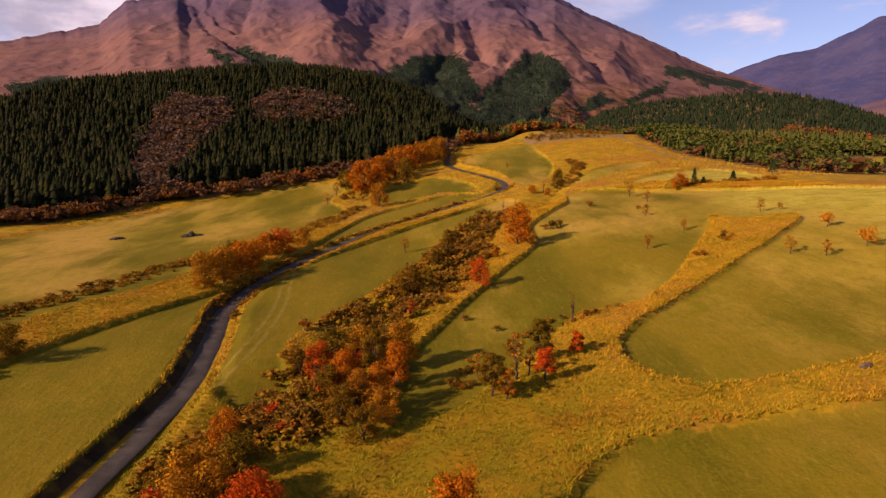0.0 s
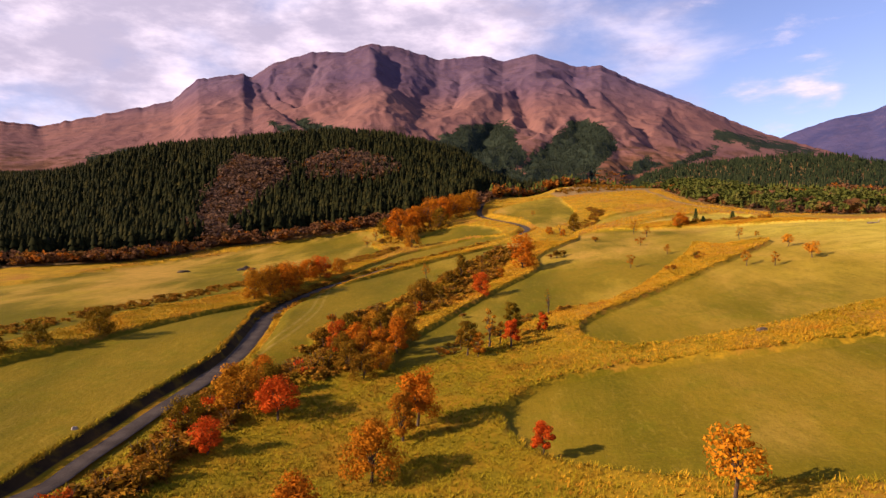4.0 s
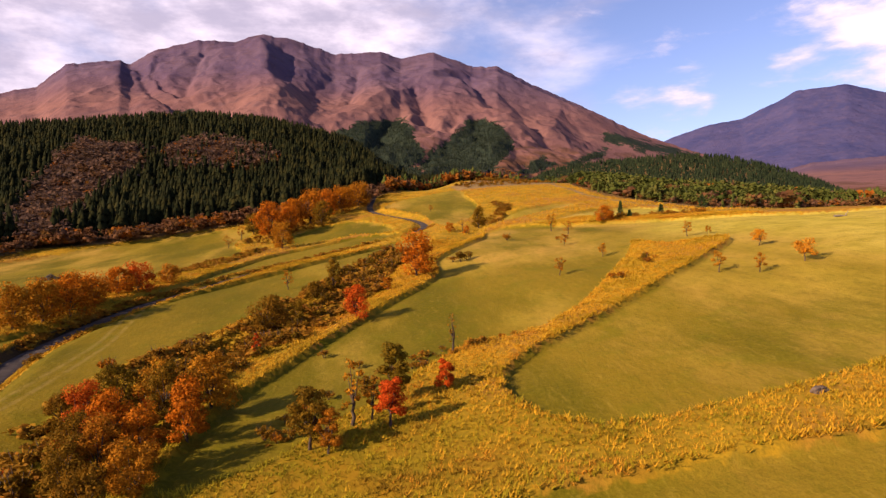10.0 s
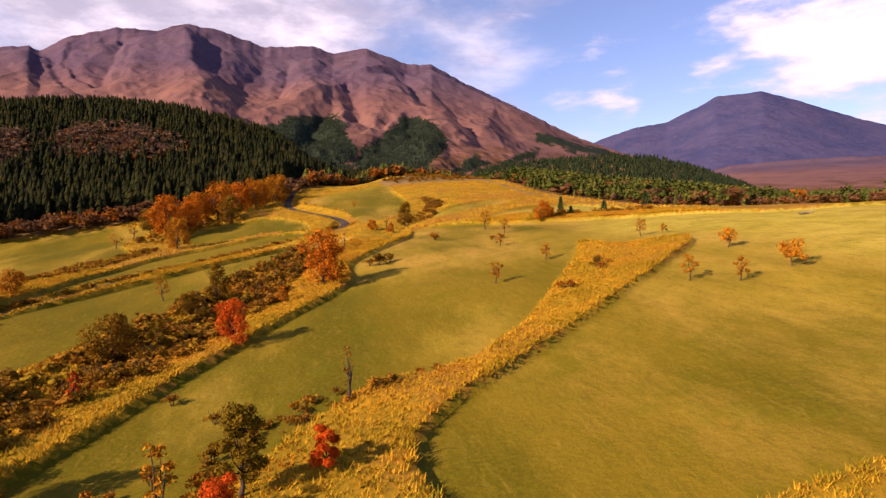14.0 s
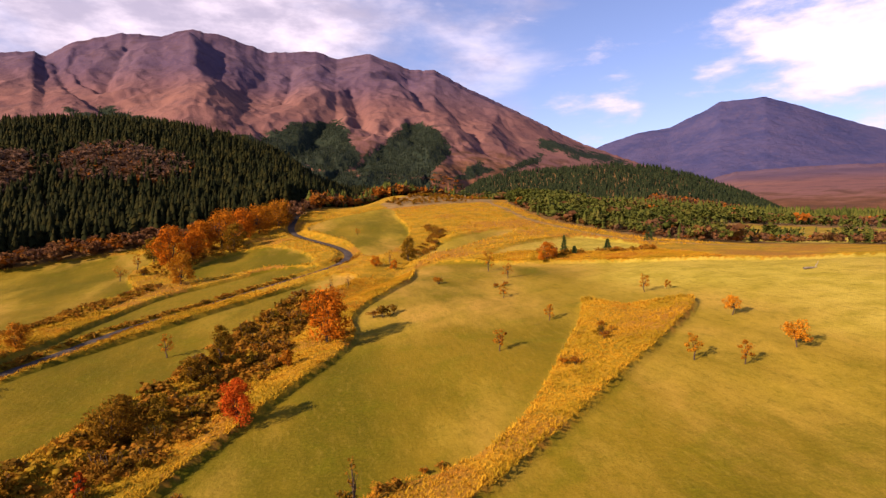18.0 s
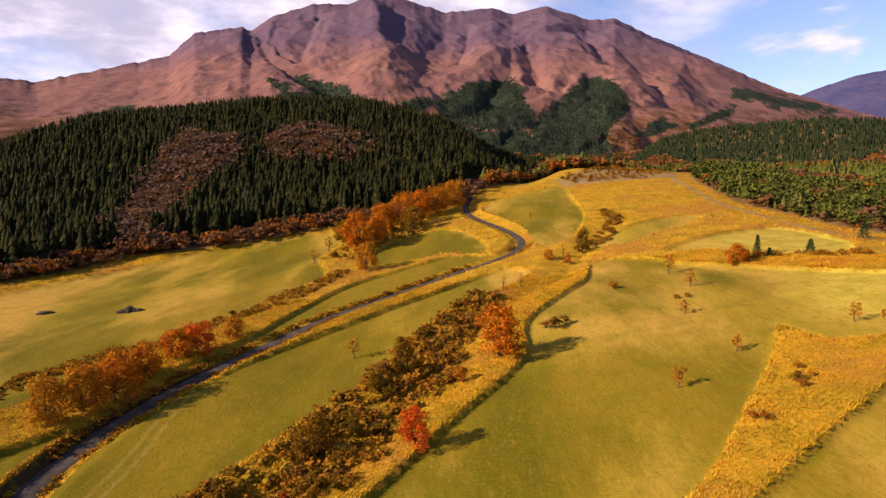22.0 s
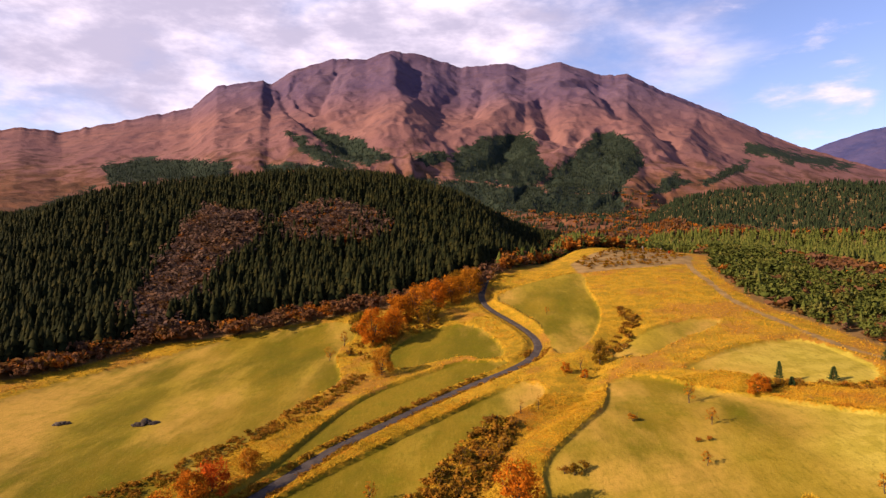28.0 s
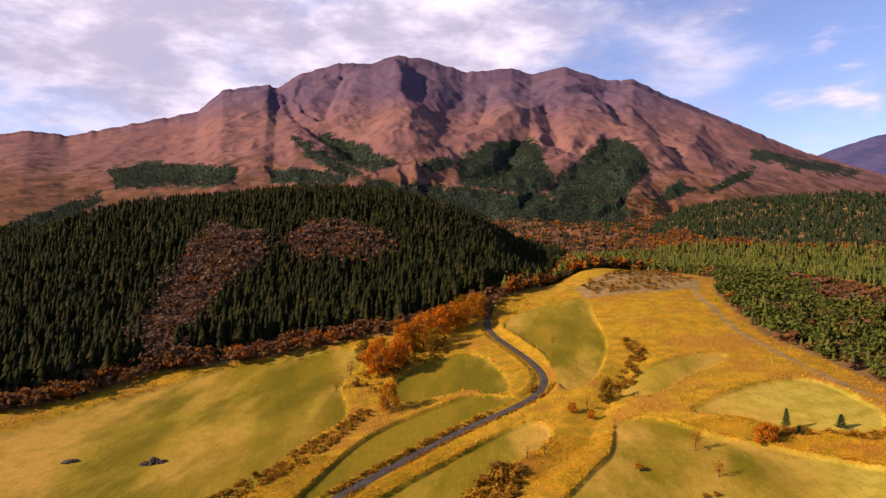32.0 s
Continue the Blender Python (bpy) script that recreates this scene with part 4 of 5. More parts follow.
leafy("autumn_wood", ridge_line, 8, 11, RUSSET, "yellowing trees along the hilltop")
# scrubby fringe along the foot of the hill
fringe = sprinkle(-330, 60, 200, 360, 9000, rng, lambda x, y: (np.abs(woods(x, y) - 4) < 6) & (x < 36 + 0.28 * (y - 330)))
leafy("russet_wood", pick(fringe, 0.8), 3.5, 7.0, RUSSET, "brown and grey half-bare scrub along the forest edge", 64, 0.08)
leafy("autumn_wood", pick(fringe, 0.2), 3.5, 7.0, AUTUMN, "orange scrub along the forest edge", 64, 0.08)


# mixed woods in the valley and to the east
def valley(x, y):
    return (woods(x, y) > 1) & (x > 36 + 0.28 * (y - 330)) & (np.hypot(x, y) < 760) & (inside(x, y, CLEARING) < -1)


east = sprinkle(20, 640, 130, 760, 15000, rng, valley)
kind = fbm(east[:, 0] / 45, east[:, 1] / 45, 3, 61) + 0.25 * (rng.random(len(east)) - 0.5)
deep = woods(east[:, 0], east[:, 1])
slope = east[:, 0] - 0.36 * east[:, 1]
green = np.where(slope < -35, kind > 0.5, np.where(deep < 30, rng.random(len(east)) < 0.74, np.where(deep < 75, kind > 0.47, kind > 0.2)))
tall = rng.uniform(7.5, 11.5, len(east)) * np.interp(deep, [0, 30, 75, 100], [0.38, 0.55, 0.8, 1.0])
tip = rng.random(len(east))
leafy("pine_wood", east[green & (tip > 0.75)], 4.0, 7.0, GREENS, "round-crowned young pines among brown scrub", 44, 0.11)
for sel in (green & (tip < 0.3), green & (tip > 0.3) & (tip < 0.65)):
    scatter("pine_wood", cedar_template(4, 6, rng), east[sel], tall[sel], tall[sel] * rng.uniform(1.1, 1.6, sel.sum()), GREENS, "green pine wood on lower ground east of the meadows", "forest", rng)
leafy("autumn_wood", pick(east[~green], np.where(slope[~green] < -35, 0.35, 0.07)), 4.0, 7.0, AUTUMN, "orange and rust broadleaved woodland in the valley", 26, 0.15)
leafy("russet_wood", pick(east[~green], np.where(deep[~green] < 40, 0.4, 0.65)), 3.2, 6.5, RUSSET, "brown half-bare woodland in the valley", 24, 0.15)


# a dense belt of young pines and brown bushes beside the farm track
belt = sprinkle(95, 230, 120, 400, 7000, rng, lambda x, y: (woods(x, y) > 0.5) & (woods(x, y) < 38) & (inside(x, y, CLEARING) < -1) & (line_distance(x, y, TRACK_R) > 4))
sort = rng.random(len(belt))
tall = rng.uniform(3.5, 7.5, len(belt)) * np.where(belt[:, 0] > 124, 0.6, 1.0)
young = sort < np.interp(belt[:, 1], [215, 265], [0.08, 0.52])
brush = sort > np.interp(belt[:, 1], [215, 265], [0.45, 0.86])
slim = young & (belt[:, 1] % 1 < 0.35)
scatter("pine_wood", cedar_template(5, 8, rng), belt[slim], tall[slim], tall[slim] * rng.uniform(1.1, 1.7, slim.sum()), GREENS, "young green pines beside the farm track", "forest", rng)
leafy("pine_wood", belt[young & ~slim], 3.5, 6.5, GREENS, "round-crowned green pines beside the farm track", 90, 0.075)
leafy("autumn_wood", belt[brush & (belt[:, 0] % 1 < 0.16)], 1.6, 3.0, AUTUMN, "orange bushes between young pines", 40, 0.11)
leafy("russet_wood", belt[brush], 1.8, 3.4, RUSSET, "brown and pinkish bushes between young pines", 40, 0.11)


# orange, brown and green trees in the hollow between the cedar hill and the clearing
hollow = sprinkle(10, 150, 300, 560, 9000, rng, lambda x, y: (woods(x, y) > 1) & (x > 24 + 0.28 * (y - 330)) & (x < 90 + 0.28 * (y - 330)) & (inside(x, y, CLEARING) < -2) & (line_distance(x, y, TRACK_R) > 4))[:1700]
sort = rng.random(len(hollow))
leafy("autumn_wood", hollow[sort < 0.4], 5.5, 9, AUTUMN, "orange and red trees in the hollow below the hill", 40, 0.11)
leafy("russet_wood", hollow[(sort > 0.4) & (sort < 0.6)], 5, 8, RUSSET, "brown half-bare trees in the hollow below the hill", 40, 0.11)
tall = rng.uniform(6, 10, len(hollow))
scatter("pine_wood", cedar_template(4, 7, rng), hollow[sort > 0.6], tall[sort > 0.6], tall[sort > 0.6] * 1.5, GREENS, "green pines in the hollow below the hill", "forest", rng)


def foothill(x, y):
    r, az = np.hypot(x, y), np.degrees(np.arctan2(x, y))
    return (r > 760) & (r < 1250) & (az > 12) & (az < 43)


far = sprinkle(150, 950, 450, 1220, 26000, rng, foothill)
az = np.degrees(np.arctan2(far[:, 0], far[:, 1]))
fire = (np.hypot(far[:, 0], far[:, 1]) + 160 * (fbm(far[:, 0] / 90, far[:, 1] / 90, 3, 71) - 0.5) < np.interp(az, [16, 20, 34], [960, 810, 780])) & (rng.random(len(far)) < 0.88)
far_tall = rng.uniform(5.5, 9, len(far))
scatter("cedar_forest", cedar_template(2, 6, rng), far[~fire], far_tall[~fire], far_tall[~fire] * 1.3, DUSK, "planted conifers covering the low foothill", "forest", rng)
leafy("autumn_wood", pick(far[fire], 0.30), 4.5, 8, AUTUMN, "rust-red woodland along the foothill's foot", 24, 0.17)
leafy("russet_wood", pick(far[fire], 0.5), 4.5, 8, RUSSET, "brown woodland along the foothill's foot", 24, 0.17)


# trees on the mountain: dark stands, and mixed woods over its lower slopes
def on_slope(count, keep):
    A, X, Y, Z, dark = MASSIF
    h, w = A.shape
    r = rng.random(count) * (h - 15)
    c = rng.random(count) * (w - 2)
    i, j, u, v = r.astype(int), c.astype(int), r % 1, c % 1
    at = lambda M: (M[i, j] * (1 - v) + M[i, j + 1] * v) * (1 - u) + (M[i + 1, j] * (1 - v) + M[i + 1, j + 1] * v) * u
    x, y, z, d, a = at(X), at(Y), at(Z), at(dark), at(A)
    sel = keep(a, np.hypot(x, y), z, d)
    return np.stack([x, y], 1)[sel], z[sel]


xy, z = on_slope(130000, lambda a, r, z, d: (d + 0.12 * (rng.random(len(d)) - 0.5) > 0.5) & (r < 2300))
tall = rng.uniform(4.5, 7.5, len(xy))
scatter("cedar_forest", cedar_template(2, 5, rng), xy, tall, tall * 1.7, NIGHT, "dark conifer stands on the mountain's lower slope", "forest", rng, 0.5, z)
xy, z = on_slope(62000, lambda a, r, z, d: (r < 1450) & (d < 0.5) & (a > -14) & (a < 34))
sort = rng.random(len(xy))
for lo, hi, mat, word in ((0.0, 0.13, AUTUMN, "rust-orange"), (0.13, 0.38, RUSSET, "brown half-bare")):
    sel = (sort > lo) & (sort < hi)
    tall = rng.uniform(5, 9, sel.sum())
    scatter("autumn_wood", leaf_cloud(18, 0.18, rng, core=True), xy[sel], tall, tall * 1.3, mat, word + " woodland at the mountain's foot", "woodland", rng, 0.5, z[sel])
sel = sort > 0.45
tall = rng.uniform(6, 9.5, sel.sum())
scatter("cedar_forest", cedar_template(2, 6, rng), xy[sel], tall, tall * 1.6, DUSK, "scattered conifers at the mountain's foot", "forest", rng, 0.5, z[sel])

# ---- trees that stand by themselves ----
TONES = {"O": (LEAF_ORANGE, "orange"), "R": (LEAF_RED, "red"), "V": (LEAF_OLIVE, "olive-brown"), "G": (LEAF_GOLD, "golden-brown"), "Y": (LEAF_YELLOW, "yellow-gold"), "S": (LEAF_GOLD, "thin golden-brown"), "B": (LEAF_BROWN, "nearly bare brown")}
count = 0


def plant(rows, where):
    """Rows: x, y, height, crown width, tone."""
    global count
    for x, y, tall, wide, tone in rows:
        count += 1
        mat, word = TONES[tone]
        thin = tone in "SB"
        tall *= 1.12
        wide *= 1.25 if "hedge" in where else 1.08
        wide = min(wide, tall * 1.35)
        clumps = 9 if thin else int(np.clip(8 + tall * 1.6, 10, 22))
        leaves = (12 if tone == "B" else 45) if thin else 75 if tone == "Y" else 330 if y < 130 else 200
        leaf = 0.03 * tall**0.6 + 0.045 if thin else float(np.clip(math.sqrt(3.4 * max(tall, 1.6) * max(wide, 1.2) / (clumps * leaves * 1.5)), 0.075, 0.26)) * (0.75 if tone == "Y" else 1.0)
        ob = broadleaf("tree", max(tall, 1.6), max(wide, 1.2), mat, count, clumps, leaves, leaf, 0.22 if thin else 0.30 if tone == "Y" else 0.03 if any(w in where for w in ("meadow", "hedge", "copse", "gully")) else 0.10 + 0.06 * (count % 3), f"{word} autumn tree {where}")
        ob["group"] = "autumn trees " + where
        stand_at(ob, x, y, count * 1.7)


plant([
    (-17.7, 91, 4.6, 3.8, "R"), (-16.3, 95.4, 5.2, 4.9, "V"), (-10.1, 81.1, 4.3, 3.9, "O"), (-7.3, 93.3, 4.9, 5.1, "G"), (-10.7, 90.9, 4.9, 3.9, "V"), (-8, 86.4, 4.8, 4.1, "O"),
    (-12.1, 78.7, 4.7, 3.9, "G"), (-13.8, 77.4, 3.9, 3.3, "V"), (-9.1, 76.3, 3.5, 3.7, "G"), (-14.2, 86.5, 4.2, 4.2, "O"), (-12.6, 95.5, 4.4, 4.6, "G"), (-16.2, 84, 3.4, 3.8, "V"),
    (-11.5, 73.5, 3.2, 3.6, "V"), (-20.5, 93.5, 3.6, 3.6, "V"),
], "in the gully beside the meadow")
plant([
    (-5.3, 111.6, 2.8, 1.0, "R"), (-5.3, 124.5, 4.9, 6.1, "V"), (3.8, 147.7, 5.5, 3.7, "V"), (7.4, 123.3, 4.3, 4.3, "R"), (19.3, 149, 7.6, 7.6, "O"), (0.5, 141, 3.0, 3.4, "V"), (-1.5, 130.5, 2.8, 3.2, "V"), (13.2, 141.5, 2.2, 2.4, "O"),
], "in the scrubby gully")
plant([
    (-19.6, 61.2, 4.4, 4.8, "R"), (-24.7, 63.8, 5.3, 6.6, "G"), (-24.5, 52.8, 3.3, 3.4, "R"), (-3.8, 57, 5.4, 5.0, "O"), (-5.1, 53.7, 4.7, 3.0, "G"), (-7.4, 45, 4.7, 5.4, "O"), (-11.4, 33.4, 5.6, 4.1, "O"),
    (8, 47.5, 2.8, 2.2, "R"), (19.8, 35.4, 5.1, 4.7, "Y"), (-17.2, 32.5, 2.4, 2.9, "O"), (-29.6, 60.4, 3.6, 4.4, "V"), (-28.5, 68, 3.0, 4.0, "V"), (-22.5, 69.5, 3.6, 4.0, "V"), (-25.5, 76, 3.2, 4.2, "O"),
], "on the grassy slope below the lane")
plant([
    (2.5, 79.8, 4.6, 3.5, "V"), (1.8, 86.7, 3.0, 1.7, "S"), (5.9, 83.2, 5.4, 2.2, "S"), (9.7, 87.5, 5.0, 3.1, "V"), (8.9, 81.6, 3.7, 2.5, "R"), (14.5, 88, 2.7, 1.9, "R"), (17.3, 99.8, 4.3, 1.8, "B"), (7.6, 83.8, 3.2, 1.4, "S"), (4, 78.6, 3.2, 2.2, "G"),
], "at the edge of the rough grass")
plant([
    (-5, 158, 3.6, 2.8, "S"), (40.7, 129.7, 2.8, 2.0, "S"), (51.6, 138, 2.3, 1.9, "S"), (57.6, 112, 2.9, 2.2, "S"), (60.8, 107.4, 2.5, 2.0, "S"), (67.8, 107.8, 2.7, 3.2, "Y"), (71.2, 122.3, 2.5, 2.4, "Y"), (70.3, 141.8, 2.8, 2.0, "S"),
], "standing alone on mown grass")
plant([
    (72.5, 185, 3.6, 5.0, "O"), (58.5, 186, 4.2, 3.0, "S"), (58.2, 173, 2.9, 2.6, "S"), (51.3, 157.1, 2.3, 1.7, "S"), (47.2, 220.5, 6.0, 4.4, "V"), (41.3, 215.5, 3.9, 3.3, "B"), (37.2, 213.5, 2.4, 3.0, "O"), (41.5, 210.6, 2.1, 2.2, "O"),
    (23.5, 189.9, 3.0, 1.8, "B"), (27.5, 192, 3.0, 2.0, "B"), (40, 273, 2.4, 2.0, "S"), (74, 141, 1.2, 1.2, "S"),
], "beside the meadow")
plant([
    (-33.7, 161.6, 4.9, 7.5, "R"), (-36.2, 158.5, 4.6, 6.0, "O"), (-30.2, 170.4, 3.5, 5.3, "G"), (-38.9, 143.2, 6.1, 8.2, "O"), (-41.2, 138.6, 6.2, 6.0, "G"), (-43.6, 134.5, 6.0, 5.5, "G"), (-38, 150.5, 4.6, 5.6, "O"), (-41.5, 148.5, 5.2, 5.5, "V"),
], "in the hedge strip above the lane")
plant([
    (-60.5, 100.2, 4.0, 5.8, "V"), (-66.9, 93.4, 3.2, 4.7, "V"), (-70.6, 88.7, 2.6, 4.6, "V"), (-74, 85.9, 2.4, 3.8, "O"),
], "in the low hedge between meadows")
plant([
    (-19.1, 259.2, 11.5, 11.0, "O"), (-12.2, 229, 7.3, 6.7, "G"), (-12.4, 280.6, 9.7, 10.7, "O"), (-5.9, 285.4, 12.0, 12.0, "O"), (-0.1, 296.3, 9.9, 11.0, "O"), (6.4, 301.2, 9.4, 10.3, "O"), (13.5, 311, 9.3, 11.5, "G"),
    (-26.1, 273.8, 7.0, 7.5, "V"), (-29.1, 262.9, 4.8, 2.9, "S"), (-31.3, 250.1, 4.1, 3.9, "S"), (-13.3, 266.4, 8.7, 8.7, "O"), (-1.4, 278, 8.1, 8.1, "V"), (9, 316, 8.0, 9.3, "V"),
], "in the copse below the cedar hill")


def pine(tall, wide, seed):
    rg, rnd = np.random.default_rng(seed), random.Random(seed)
    root = new("pine_tree")
    bm = bmesh.new()
    tube(bm, [Vector((0, 0, -0.2)), Vector((0.03, 0, tall * 0.5)), Vector((0, 0, tall))], [0.09, 0.06, 0.015], 7)
    part("trunk", bm, BARK, root)
    n = 900
    h = rg.uniform(0.12, 1.0, n)
    a = rg.uniform(0, 2 * math.pi, n)
    r = wide * 0.5 * (1.02 - h) ** 0.8 * rg.uniform(0.3, 1.0, n) * (0.75 + 0.25 * np.sin(h * 38))
    p = np.stack([r * np.cos(a), r * np.sin(a), h * tall - 0.15 * r], 1)
    d = np.stack([np.cos(a), np.sin(a), rg.uniform(0.1, 0.8, n)], 1) * 0.3
    w = rg.normal(size=(n, 3)) * 0.07
    me = bpy.data.meshes.new("crown")
    me.from_pydata(np.stack([p - w, p + w, p + d], 1).reshape(-1, 3), [], np.arange(3 * n).reshape(-1, 3))
    me.materials.append(LEAF_PINE)
    new("crown", me).parent = root
    return tagged(root, "small dark-green pine tree beside the farm track", "tree", "pines by the track")


for k, (x, y, tall, wide) in enumerate(((79.8, 191.5, 4.0, 2.2), (91.3, 191, 3.0, 3.3), (110, 201.9, 4.2, 4.6), (80.5, 187.4, 1.8, 1.6))):
    stand_at(pine(tall, wide, 50 + k), x, y)

# ---- shrubs ----


def shrub(mat, seed, word):
    rg, rnd = np.random.default_rng(seed), random.Random(seed)
    root = new("shrub")
    bm = bmesh.new()
    for k in range(6):
        a = k * 1.05 + rnd.uniform(-0.3, 0.3)
        tube(bm, [Vector((0, 0, -0.15)), Vector((0.2 * math.cos(a), 0.2 * math.sin(a), 0.4)), Vector((0.38 * math.cos(a), 0.38 * math.sin(a), 0.85))], [0.02, 0.015, 0.006], 4)
    part("woody_base", bm, BARK, root)
    vs, fs = leaf_cloud(380, 0.06, rg, 0.7, 14)
    vs[:, 2] = vs[:, 2] - 0.08
    me = bpy.data.meshes.new("foliage")
    me.from_pydata(vs, [], fs)
    me.materials.append(mat)
    new("foliage", me).parent = root
    return tagged(root, f"{word} shrub among tall grass in the gully", "shrub", word + " shrubs")


SHRUBS = [shrub(LEAF_BROWN, 1, "dark brown"), shrub(LEAF_OLIVE, 2, "olive-brown"), shrub(LEAF_BROWN, 3, "russet"), shrub(LEAF_RED, 4, "dull red"), shrub(LEAF_GOLD, 5, "golden")]
BEDS = [([(-22, 108), (-10, 128), (-3, 142), (2, 159), (12, 180), (17, 189), (23, 186), (18, 170), (14, 154), (13, 145), (6, 130), (0, 120), (-6, 110)], 260, 1.6, 2.6, (0, 0, 0, 1, 1, 2, 2, 4)),
        ([(-33, 38), (-33, 75), (-26, 83), (-23, 100), (-14, 104), (-9, 92), (-12, 78), (-23, 68), (-26, 50), (-28, 36)], 210, 1.5, 2.8, (0, 0, 2, 1, 3)),
        ([(-16, 102), (-9, 96), (-4, 110), (4, 122), (0, 124), (-10, 116)], 30, 1.4, 2.2, (0, 1, 2)),
        ([(-90, 92), (-76, 120), (-60, 154), (-46, 176), (-35, 198), (-26, 214), (-20, 230), (-16, 228), (-22, 208), (-30, 190), (-42, 168), (-56, 148), (-70, 118), (-82, 90)], 330, 0.9, 1.7, (2, 4, 2, 1)),
        ([(-28, 252), (-18, 244), (-10, 262), (4, 276), (0, 292), (-16, 284)], 40, 1.8, 3.2, (2, 0, 4)),
        ([(48, 226), (54, 238), (62, 256), (62, 270), (66, 268), (66, 252), (58, 232)], 40, 1.3, 2.2, (0, 2, 2)),
        ([(-3, 80), (10, 96), (24, 102), (27, 105), (14, 104), (0, 92)], 20, 0.9, 1.6, (1, 0, 4)),
        ([(27, 103), (44, 114), (58, 128), (60, 134), (44, 118)], 2, 0.8, 1.4, (4, 4)),
        ([(62, 328), (92, 332), (110, 340), (119, 362), (115, 388), (100, 391), (82, 370), (62, 345)], 70, 1.6, 3.0, (3, 0, 1, 2)),
        ([(66, 186), (80, 187), (100, 180), (100, 184), (78, 192)], 22, 0.9, 1.9, (4, 2, 1))]
SINGLE = (55, 70, 20, 30, 12, 12, 18, 12, 12, 12)
SCRUB = island_material("scrub_leaves", ((0.115, 0.062, 0.007), (0.250, 0.105, 0.010), (0.240, 0.155, 0.010)), 0.22, 0.5, thin=0.25)
for (outline, number, lo, hi, kinds), single in zip(BEDS, SINGLE):
    xs, ys = zip(*outline)
    spots = sprinkle(min(xs), max(xs), min(ys), max(ys), number * 40, rng, lambda x, y: (inside(x, y, outline) > 0) & (line_distance(x, y, ROAD) > 2.6))[:int(number * 2.6)]
    for x, y in spots[:single]:
        stand_at(copy_thing(SHRUBS[kinds[rng.integers(len(kinds))]], Matrix()), x, y, rng.uniform(0, 6), rng.uniform(lo, hi))
    rest = spots[single:]
    tall = rng.uniform(0.45, 1.0, len(rest)) ** 1.5 * hi * 0.8
    scatter("scrub", leaf_cloud(62, 0.10, rng, 0.75, 11, True), rest, tall, tall * 1.5, SCRUB, "brown scrub filling the unmown strip", "scrub", rng, 0.25)
for (x, y, size, kind) in ((30, 160, 2.6, 1), (32, 161, 2.0, 1), (28.5, 161, 1.8, 0), (45, 179, 2.2, 4), (53, 166, 1.2, 4), (55, 166, 1.2, 4), (73, 186, 3.4, 2), (75, 187, 2.8, 3), (3, 109, 1.4, 0), (53, 125, 1.6, 1), (7, 103, 1.3, 0)):
    stand_at(copy_thing(SHRUBS[kind], Matrix()), x, y, size * 3, size)
# low dark growth along both verges of the lane
verge = sprinkle(-46, 40, 112, 238, 26000, rng, lambda x, y: (np.abs(np.abs(line_distance(x, y, ROAD)) - 2.35) < 0.55) & (fbm(x / 6, y / 6, 2, 12) > np.interp(y, [128, 145, 225], [0.5, 0.30, 0.40])))
tall = rng.uniform(0.6, 1.3, len(verge))
scatter("scrub", leaf_cloud(30, 0.12, rng, 0.75, 8, True), verge, tall, tall * 1.5, SCRUB, "low dark scrub along the verges of the lane", "scrub", rng, 0.2)
for k, ob in enumerate(SHRUBS):
    stand_at(ob, -30 + 2.2 * k, 60 + 4 * k, k, 1.8)

# ---- tall grass ----


def tuft_template(rng, blades=5):
    vs = []
    for k in range(blades):
        a, lean = rng.uniform(0, 6.28), rng.uniform(0.3, 0.95)
        c = np.array([rng.uniform(-0.3, 0.3), rng.uniform(-0.3, 0.3), 0.0])
        side = np.array([-math.sin(a), math.cos(a), 0]) * rng.uniform(0.06, 0.12)
        tip = c + np.array([math.cos(a) * lean, math.sin(a) * lean, rng.uniform(0.7, 1.1)])
        vs += [c - side, c + side, tip]
    return np.array(vs), np.arange(3 * blades).reshape(-1, 3)


def rough(x, y):
    m = mown(x, y)
    return (m < -0.1) & (m > -60) & (woods(x, y) < 1) & (np.abs(line_distance(x, y, ROAD, True) + 0.4) > 2.3) & (bare(x, y) < 0.6)


near = sprinkle(-72, 100, 22, 200, 300000, rng, rough)
away = sprinkle(-125, 125, 190, 335, 34000, rng, rough)
for spots, lo, hi, sub in ((near, 0.18, 0.42, 5), (away, 0.35, 0.6, 4)):
    for k in range(3):
        sel = spots[k::3]
        tall = rng.uniform(lo, hi, len(sel)) * (0.7 + 0.6 * fbm(sel[:, 0] / 5, sel[:, 1] / 5, 2, 88)) * np.where(mown(sel[:, 0], sel[:, 1]) > -1.0, 1.25, 1.0)
        green = lush(sel[:, 0], sel[:, 1]) > 0.2 + 0.6 * rng.random(len(sel))
        scatter("tall_grass", tuft_template(rng, sub), sel[~green], tall[~green], tall[~green] * 1.25, GRASS_TALL, "golden tall autumn grass in the unmown strips", "grass", rng, 0.03)
        if green.any():
            scatter("tall_grass", tuft_template(rng, sub), sel[green], tall[green], tall[green] * 1.25, GRASS_OLIVE, "olive-green rough grass on the slope below the lane", "grass", rng, 0.03)


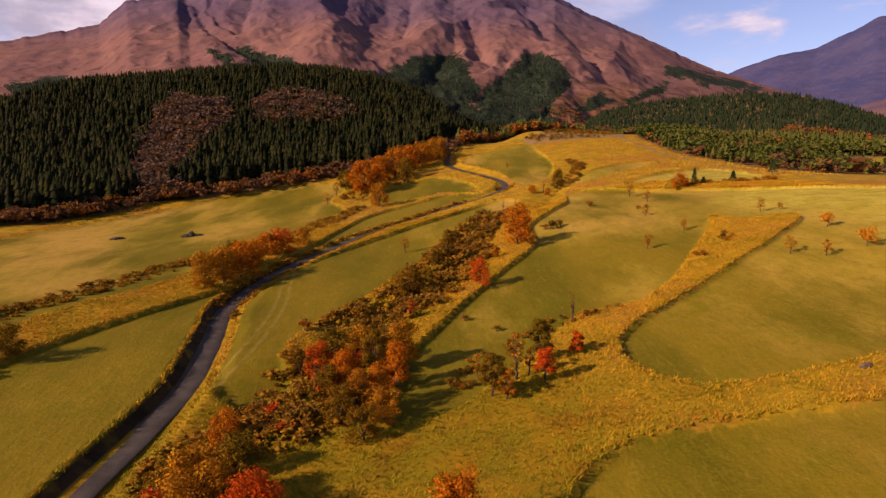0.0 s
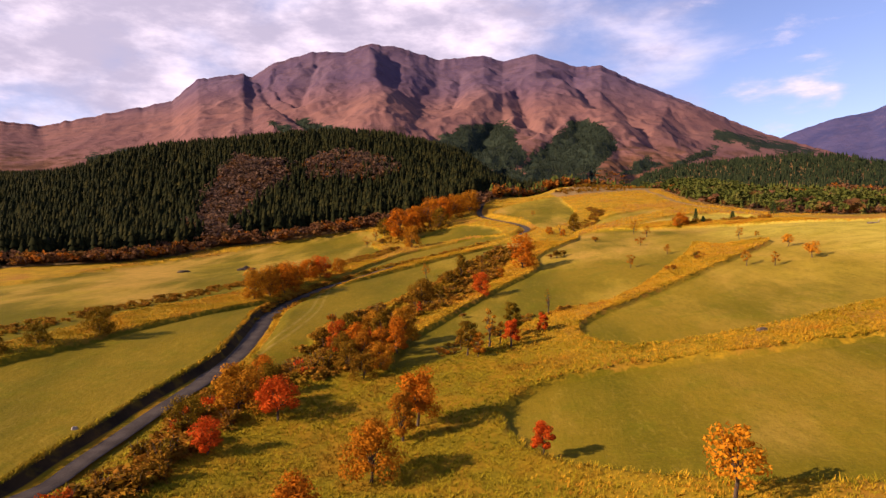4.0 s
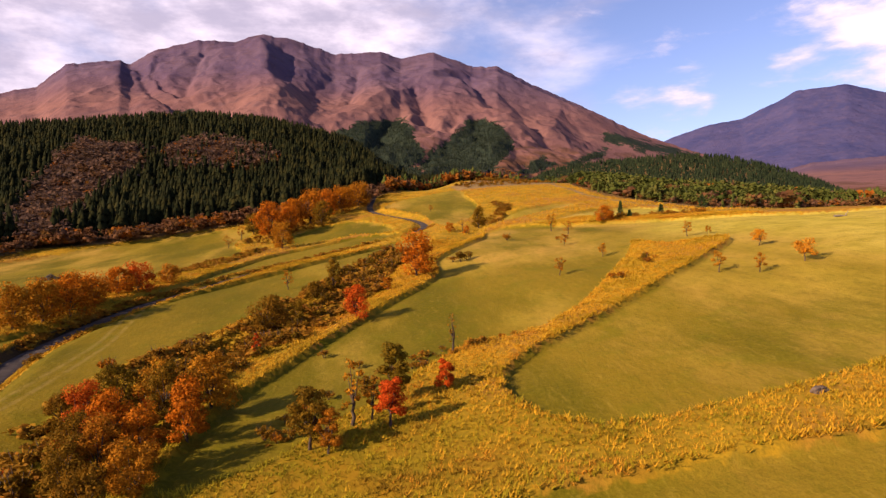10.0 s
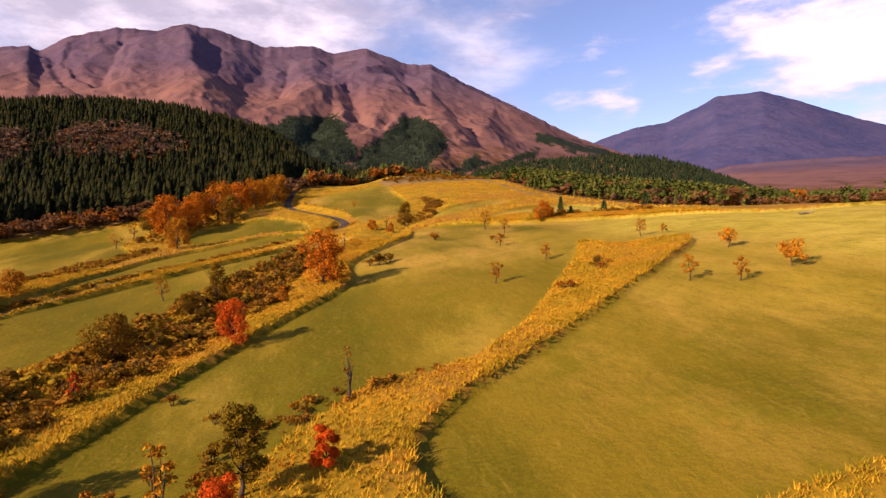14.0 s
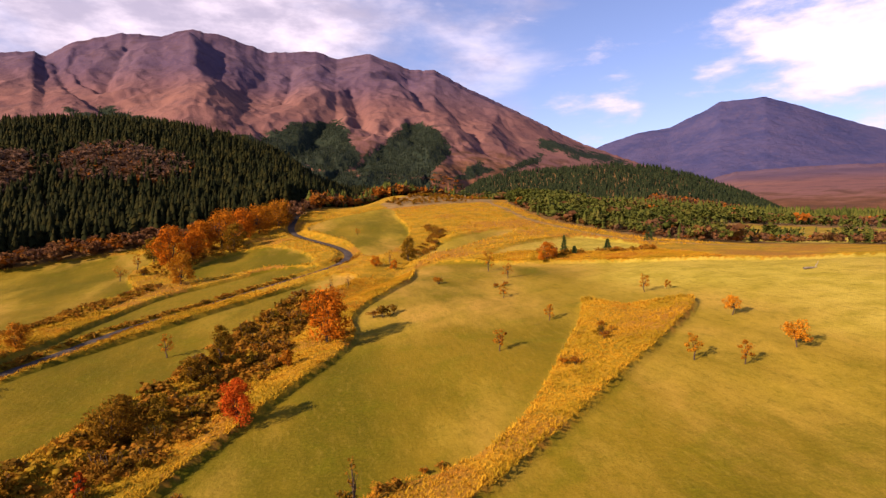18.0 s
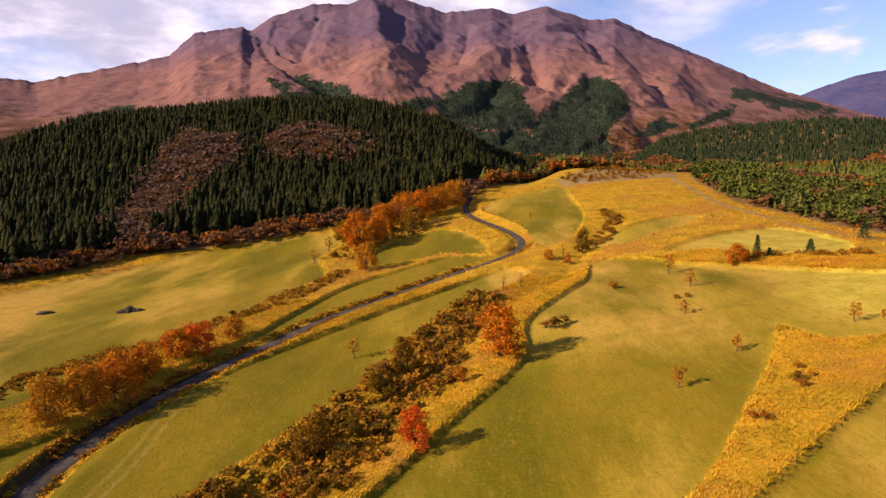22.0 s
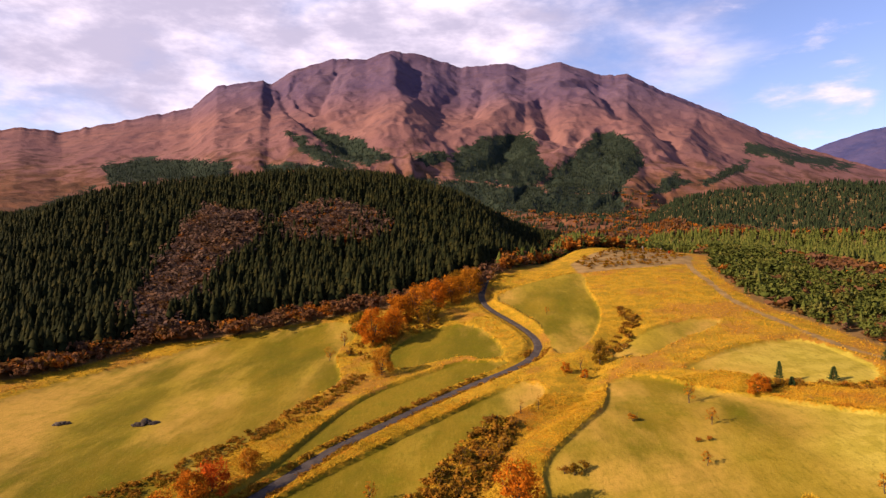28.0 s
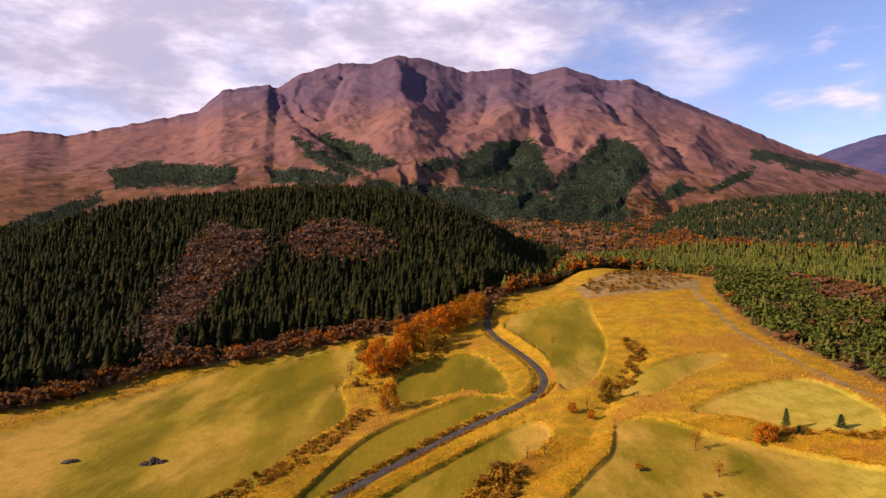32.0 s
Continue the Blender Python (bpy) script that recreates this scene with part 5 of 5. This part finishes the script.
def mound(label, x, y, size, seed, mat=ROCK):
    bm = bmesh.new()
    bmesh.ops.create_icosphere(bm, subdivisions=3, radius=1.0)
    for v in bm.verts:
        d = noise.noise(v.co * 1.7 + Vector((seed, 0, 0))) * 0.35 + noise.noise(v.co * 5 + Vector((0, seed, 0))) * 0.12
        v.co = Vector((v.co.x * size[0], v.co.y * size[1], max(v.co.z, -0.25) * size[2])) * (1 + d)
    me = bpy.data.meshes.new("rock_pile")
    bm.to_mesh(me)
    bm.free()
    me.materials.append(mat)
    ob = new("rock_pile", me)
    tagged(ob, label, "rock", "rock piles on the meadow")
    return stand_at(ob, x, y, 0.3)


def stone_mesh(seed):
    bm = bmesh.new()
    bmesh.ops.create_icosphere(bm, subdivisions=2, radius=1.0)
    for v in bm.verts:
        v.co *= 1 + 0.5 * noise.noise(v.co * 1.3 + Vector((seed, 0, 0))) + 0.18 * noise.noise(v.co * 3.5 + Vector((0, seed, 0)))
    me = bpy.data.meshes.new("stone")
    bm.to_mesh(me)
    bm.free()
    me.materials.append(ROCK)
    return me


STONES = [stone_mesh(k * 3.7) for k in range(4)]


def rock_heap(label, x, y, length, width, tall, count, seed):
    """Field stones cleared off the grass and thrown together."""
    rnd = random.Random(seed)
    root = new("rock_heap")
    for k in range(count):
        a, r = rnd.uniform(0, 6.28), math.sqrt(rnd.random())
        size = rnd.uniform(0.35, 0.75) * (1.15 - 0.4 * r)
        ob = new("stone", STONES[k % 4])
        ob.parent = root
        ob.matrix_basis = pose(r * math.cos(a) * length / 2, r * math.sin(a) * width / 2, (1 - r) * tall * 0.75 + 0.12, 0, 0, rnd.uniform(0, 360)) @ Matrix.Diagonal((size * 1.2, size, size * 0.75, 1))
    tagged(root, label, "rock", "rock heaps on the meadow")
    return stand_at(root, x, y, 0.3, 1.0, 0.1)


rock_heap("dark heap of rocks on the mown meadow", -65.5, 201, 6.4, 2.6, 1.3, 34, 3)
rock_heap("small low heap of dark rocks on the mown meadow", -87, 202, 4.2, 1.6, 0.6, 16, 9)
PALE = island_material("pale_rock", ((0.22, 0.18, 0.14), (0.30, 0.25, 0.20), (0.38, 0.33, 0.27)), 0.8, 0.3, 3.0)
BROWN_ROCK = island_material("brown_rock", ((0.10, 0.07, 0.05), (0.15, 0.11, 0.08), (0.20, 0.15, 0.11)), 0.8, 0.3, 3.0)
mound("grey-brown boulder in the tall grass", 41, 73.0, (0.9, 0.45, 0.4), 14, BROWN_ROCK)
mound("small white stone on the mown meadow", -43, 62, (0.35, 0.3, 0.35), 21, PALE)


def marker(x, y, tall):
    root = new("stone_marker")
    for name, size, z in (("plinth", (0.9, 0.9, 0.35), 0.175), ("shaft", (0.5, 0.4, tall), 0.35 + tall / 2), ("cap", (0.62, 0.52, 0.16), 0.43 + tall)):
        bm = bmesh.new()
        bmesh.ops.create_cube(bm, size=1.0)
        bmesh.ops.scale(bm, vec=size, verts=bm.verts)
        bmesh.ops.translate(bm, vec=(0, 0, z), verts=bm.verts)
        bmesh.ops.bevel(bm, geom=bm.edges, offset=0.03, segments=1, affect="EDGES")
        part(name, bm, PALE, root)
    tagged(root, "pale upright stone marker at the clearing's far edge", "marker", "stone markers")
    return stand_at(root, x, y, 0.2, 1.0, 0.05)


marker(106, 391, 2.0)
marker(115, 389, 1.6)


def fallen_log(x, y):
    bm = bmesh.new()
    rnd = random.Random(8)
    root = new("fallen_log")
    tube(bm, bend_path(Vector((-1.6, 0, 0.12)), Vector((1.5, 0.3, 0.2)), 0.12, rnd), [0.2, 0.19, 0.17, 0.16, 0.13, 0.09], 8)
    part("stem", bm, PALE, root)
    bm = bmesh.new()
    tube(bm, bend_path(Vector((1.0, 0.2, 0.15)), Vector((1.7, 0.2, 1.3)), 0.1, rnd), [0.1, 0.09, 0.08, 0.06, 0.05, 0.03], 6)
    part("branch", bm, PALE, root)
    tagged(root, "bleached fallen log with one upright branch on the grass", "log")
    return stand_at(root, x, y)


fallen_log(100, 138)
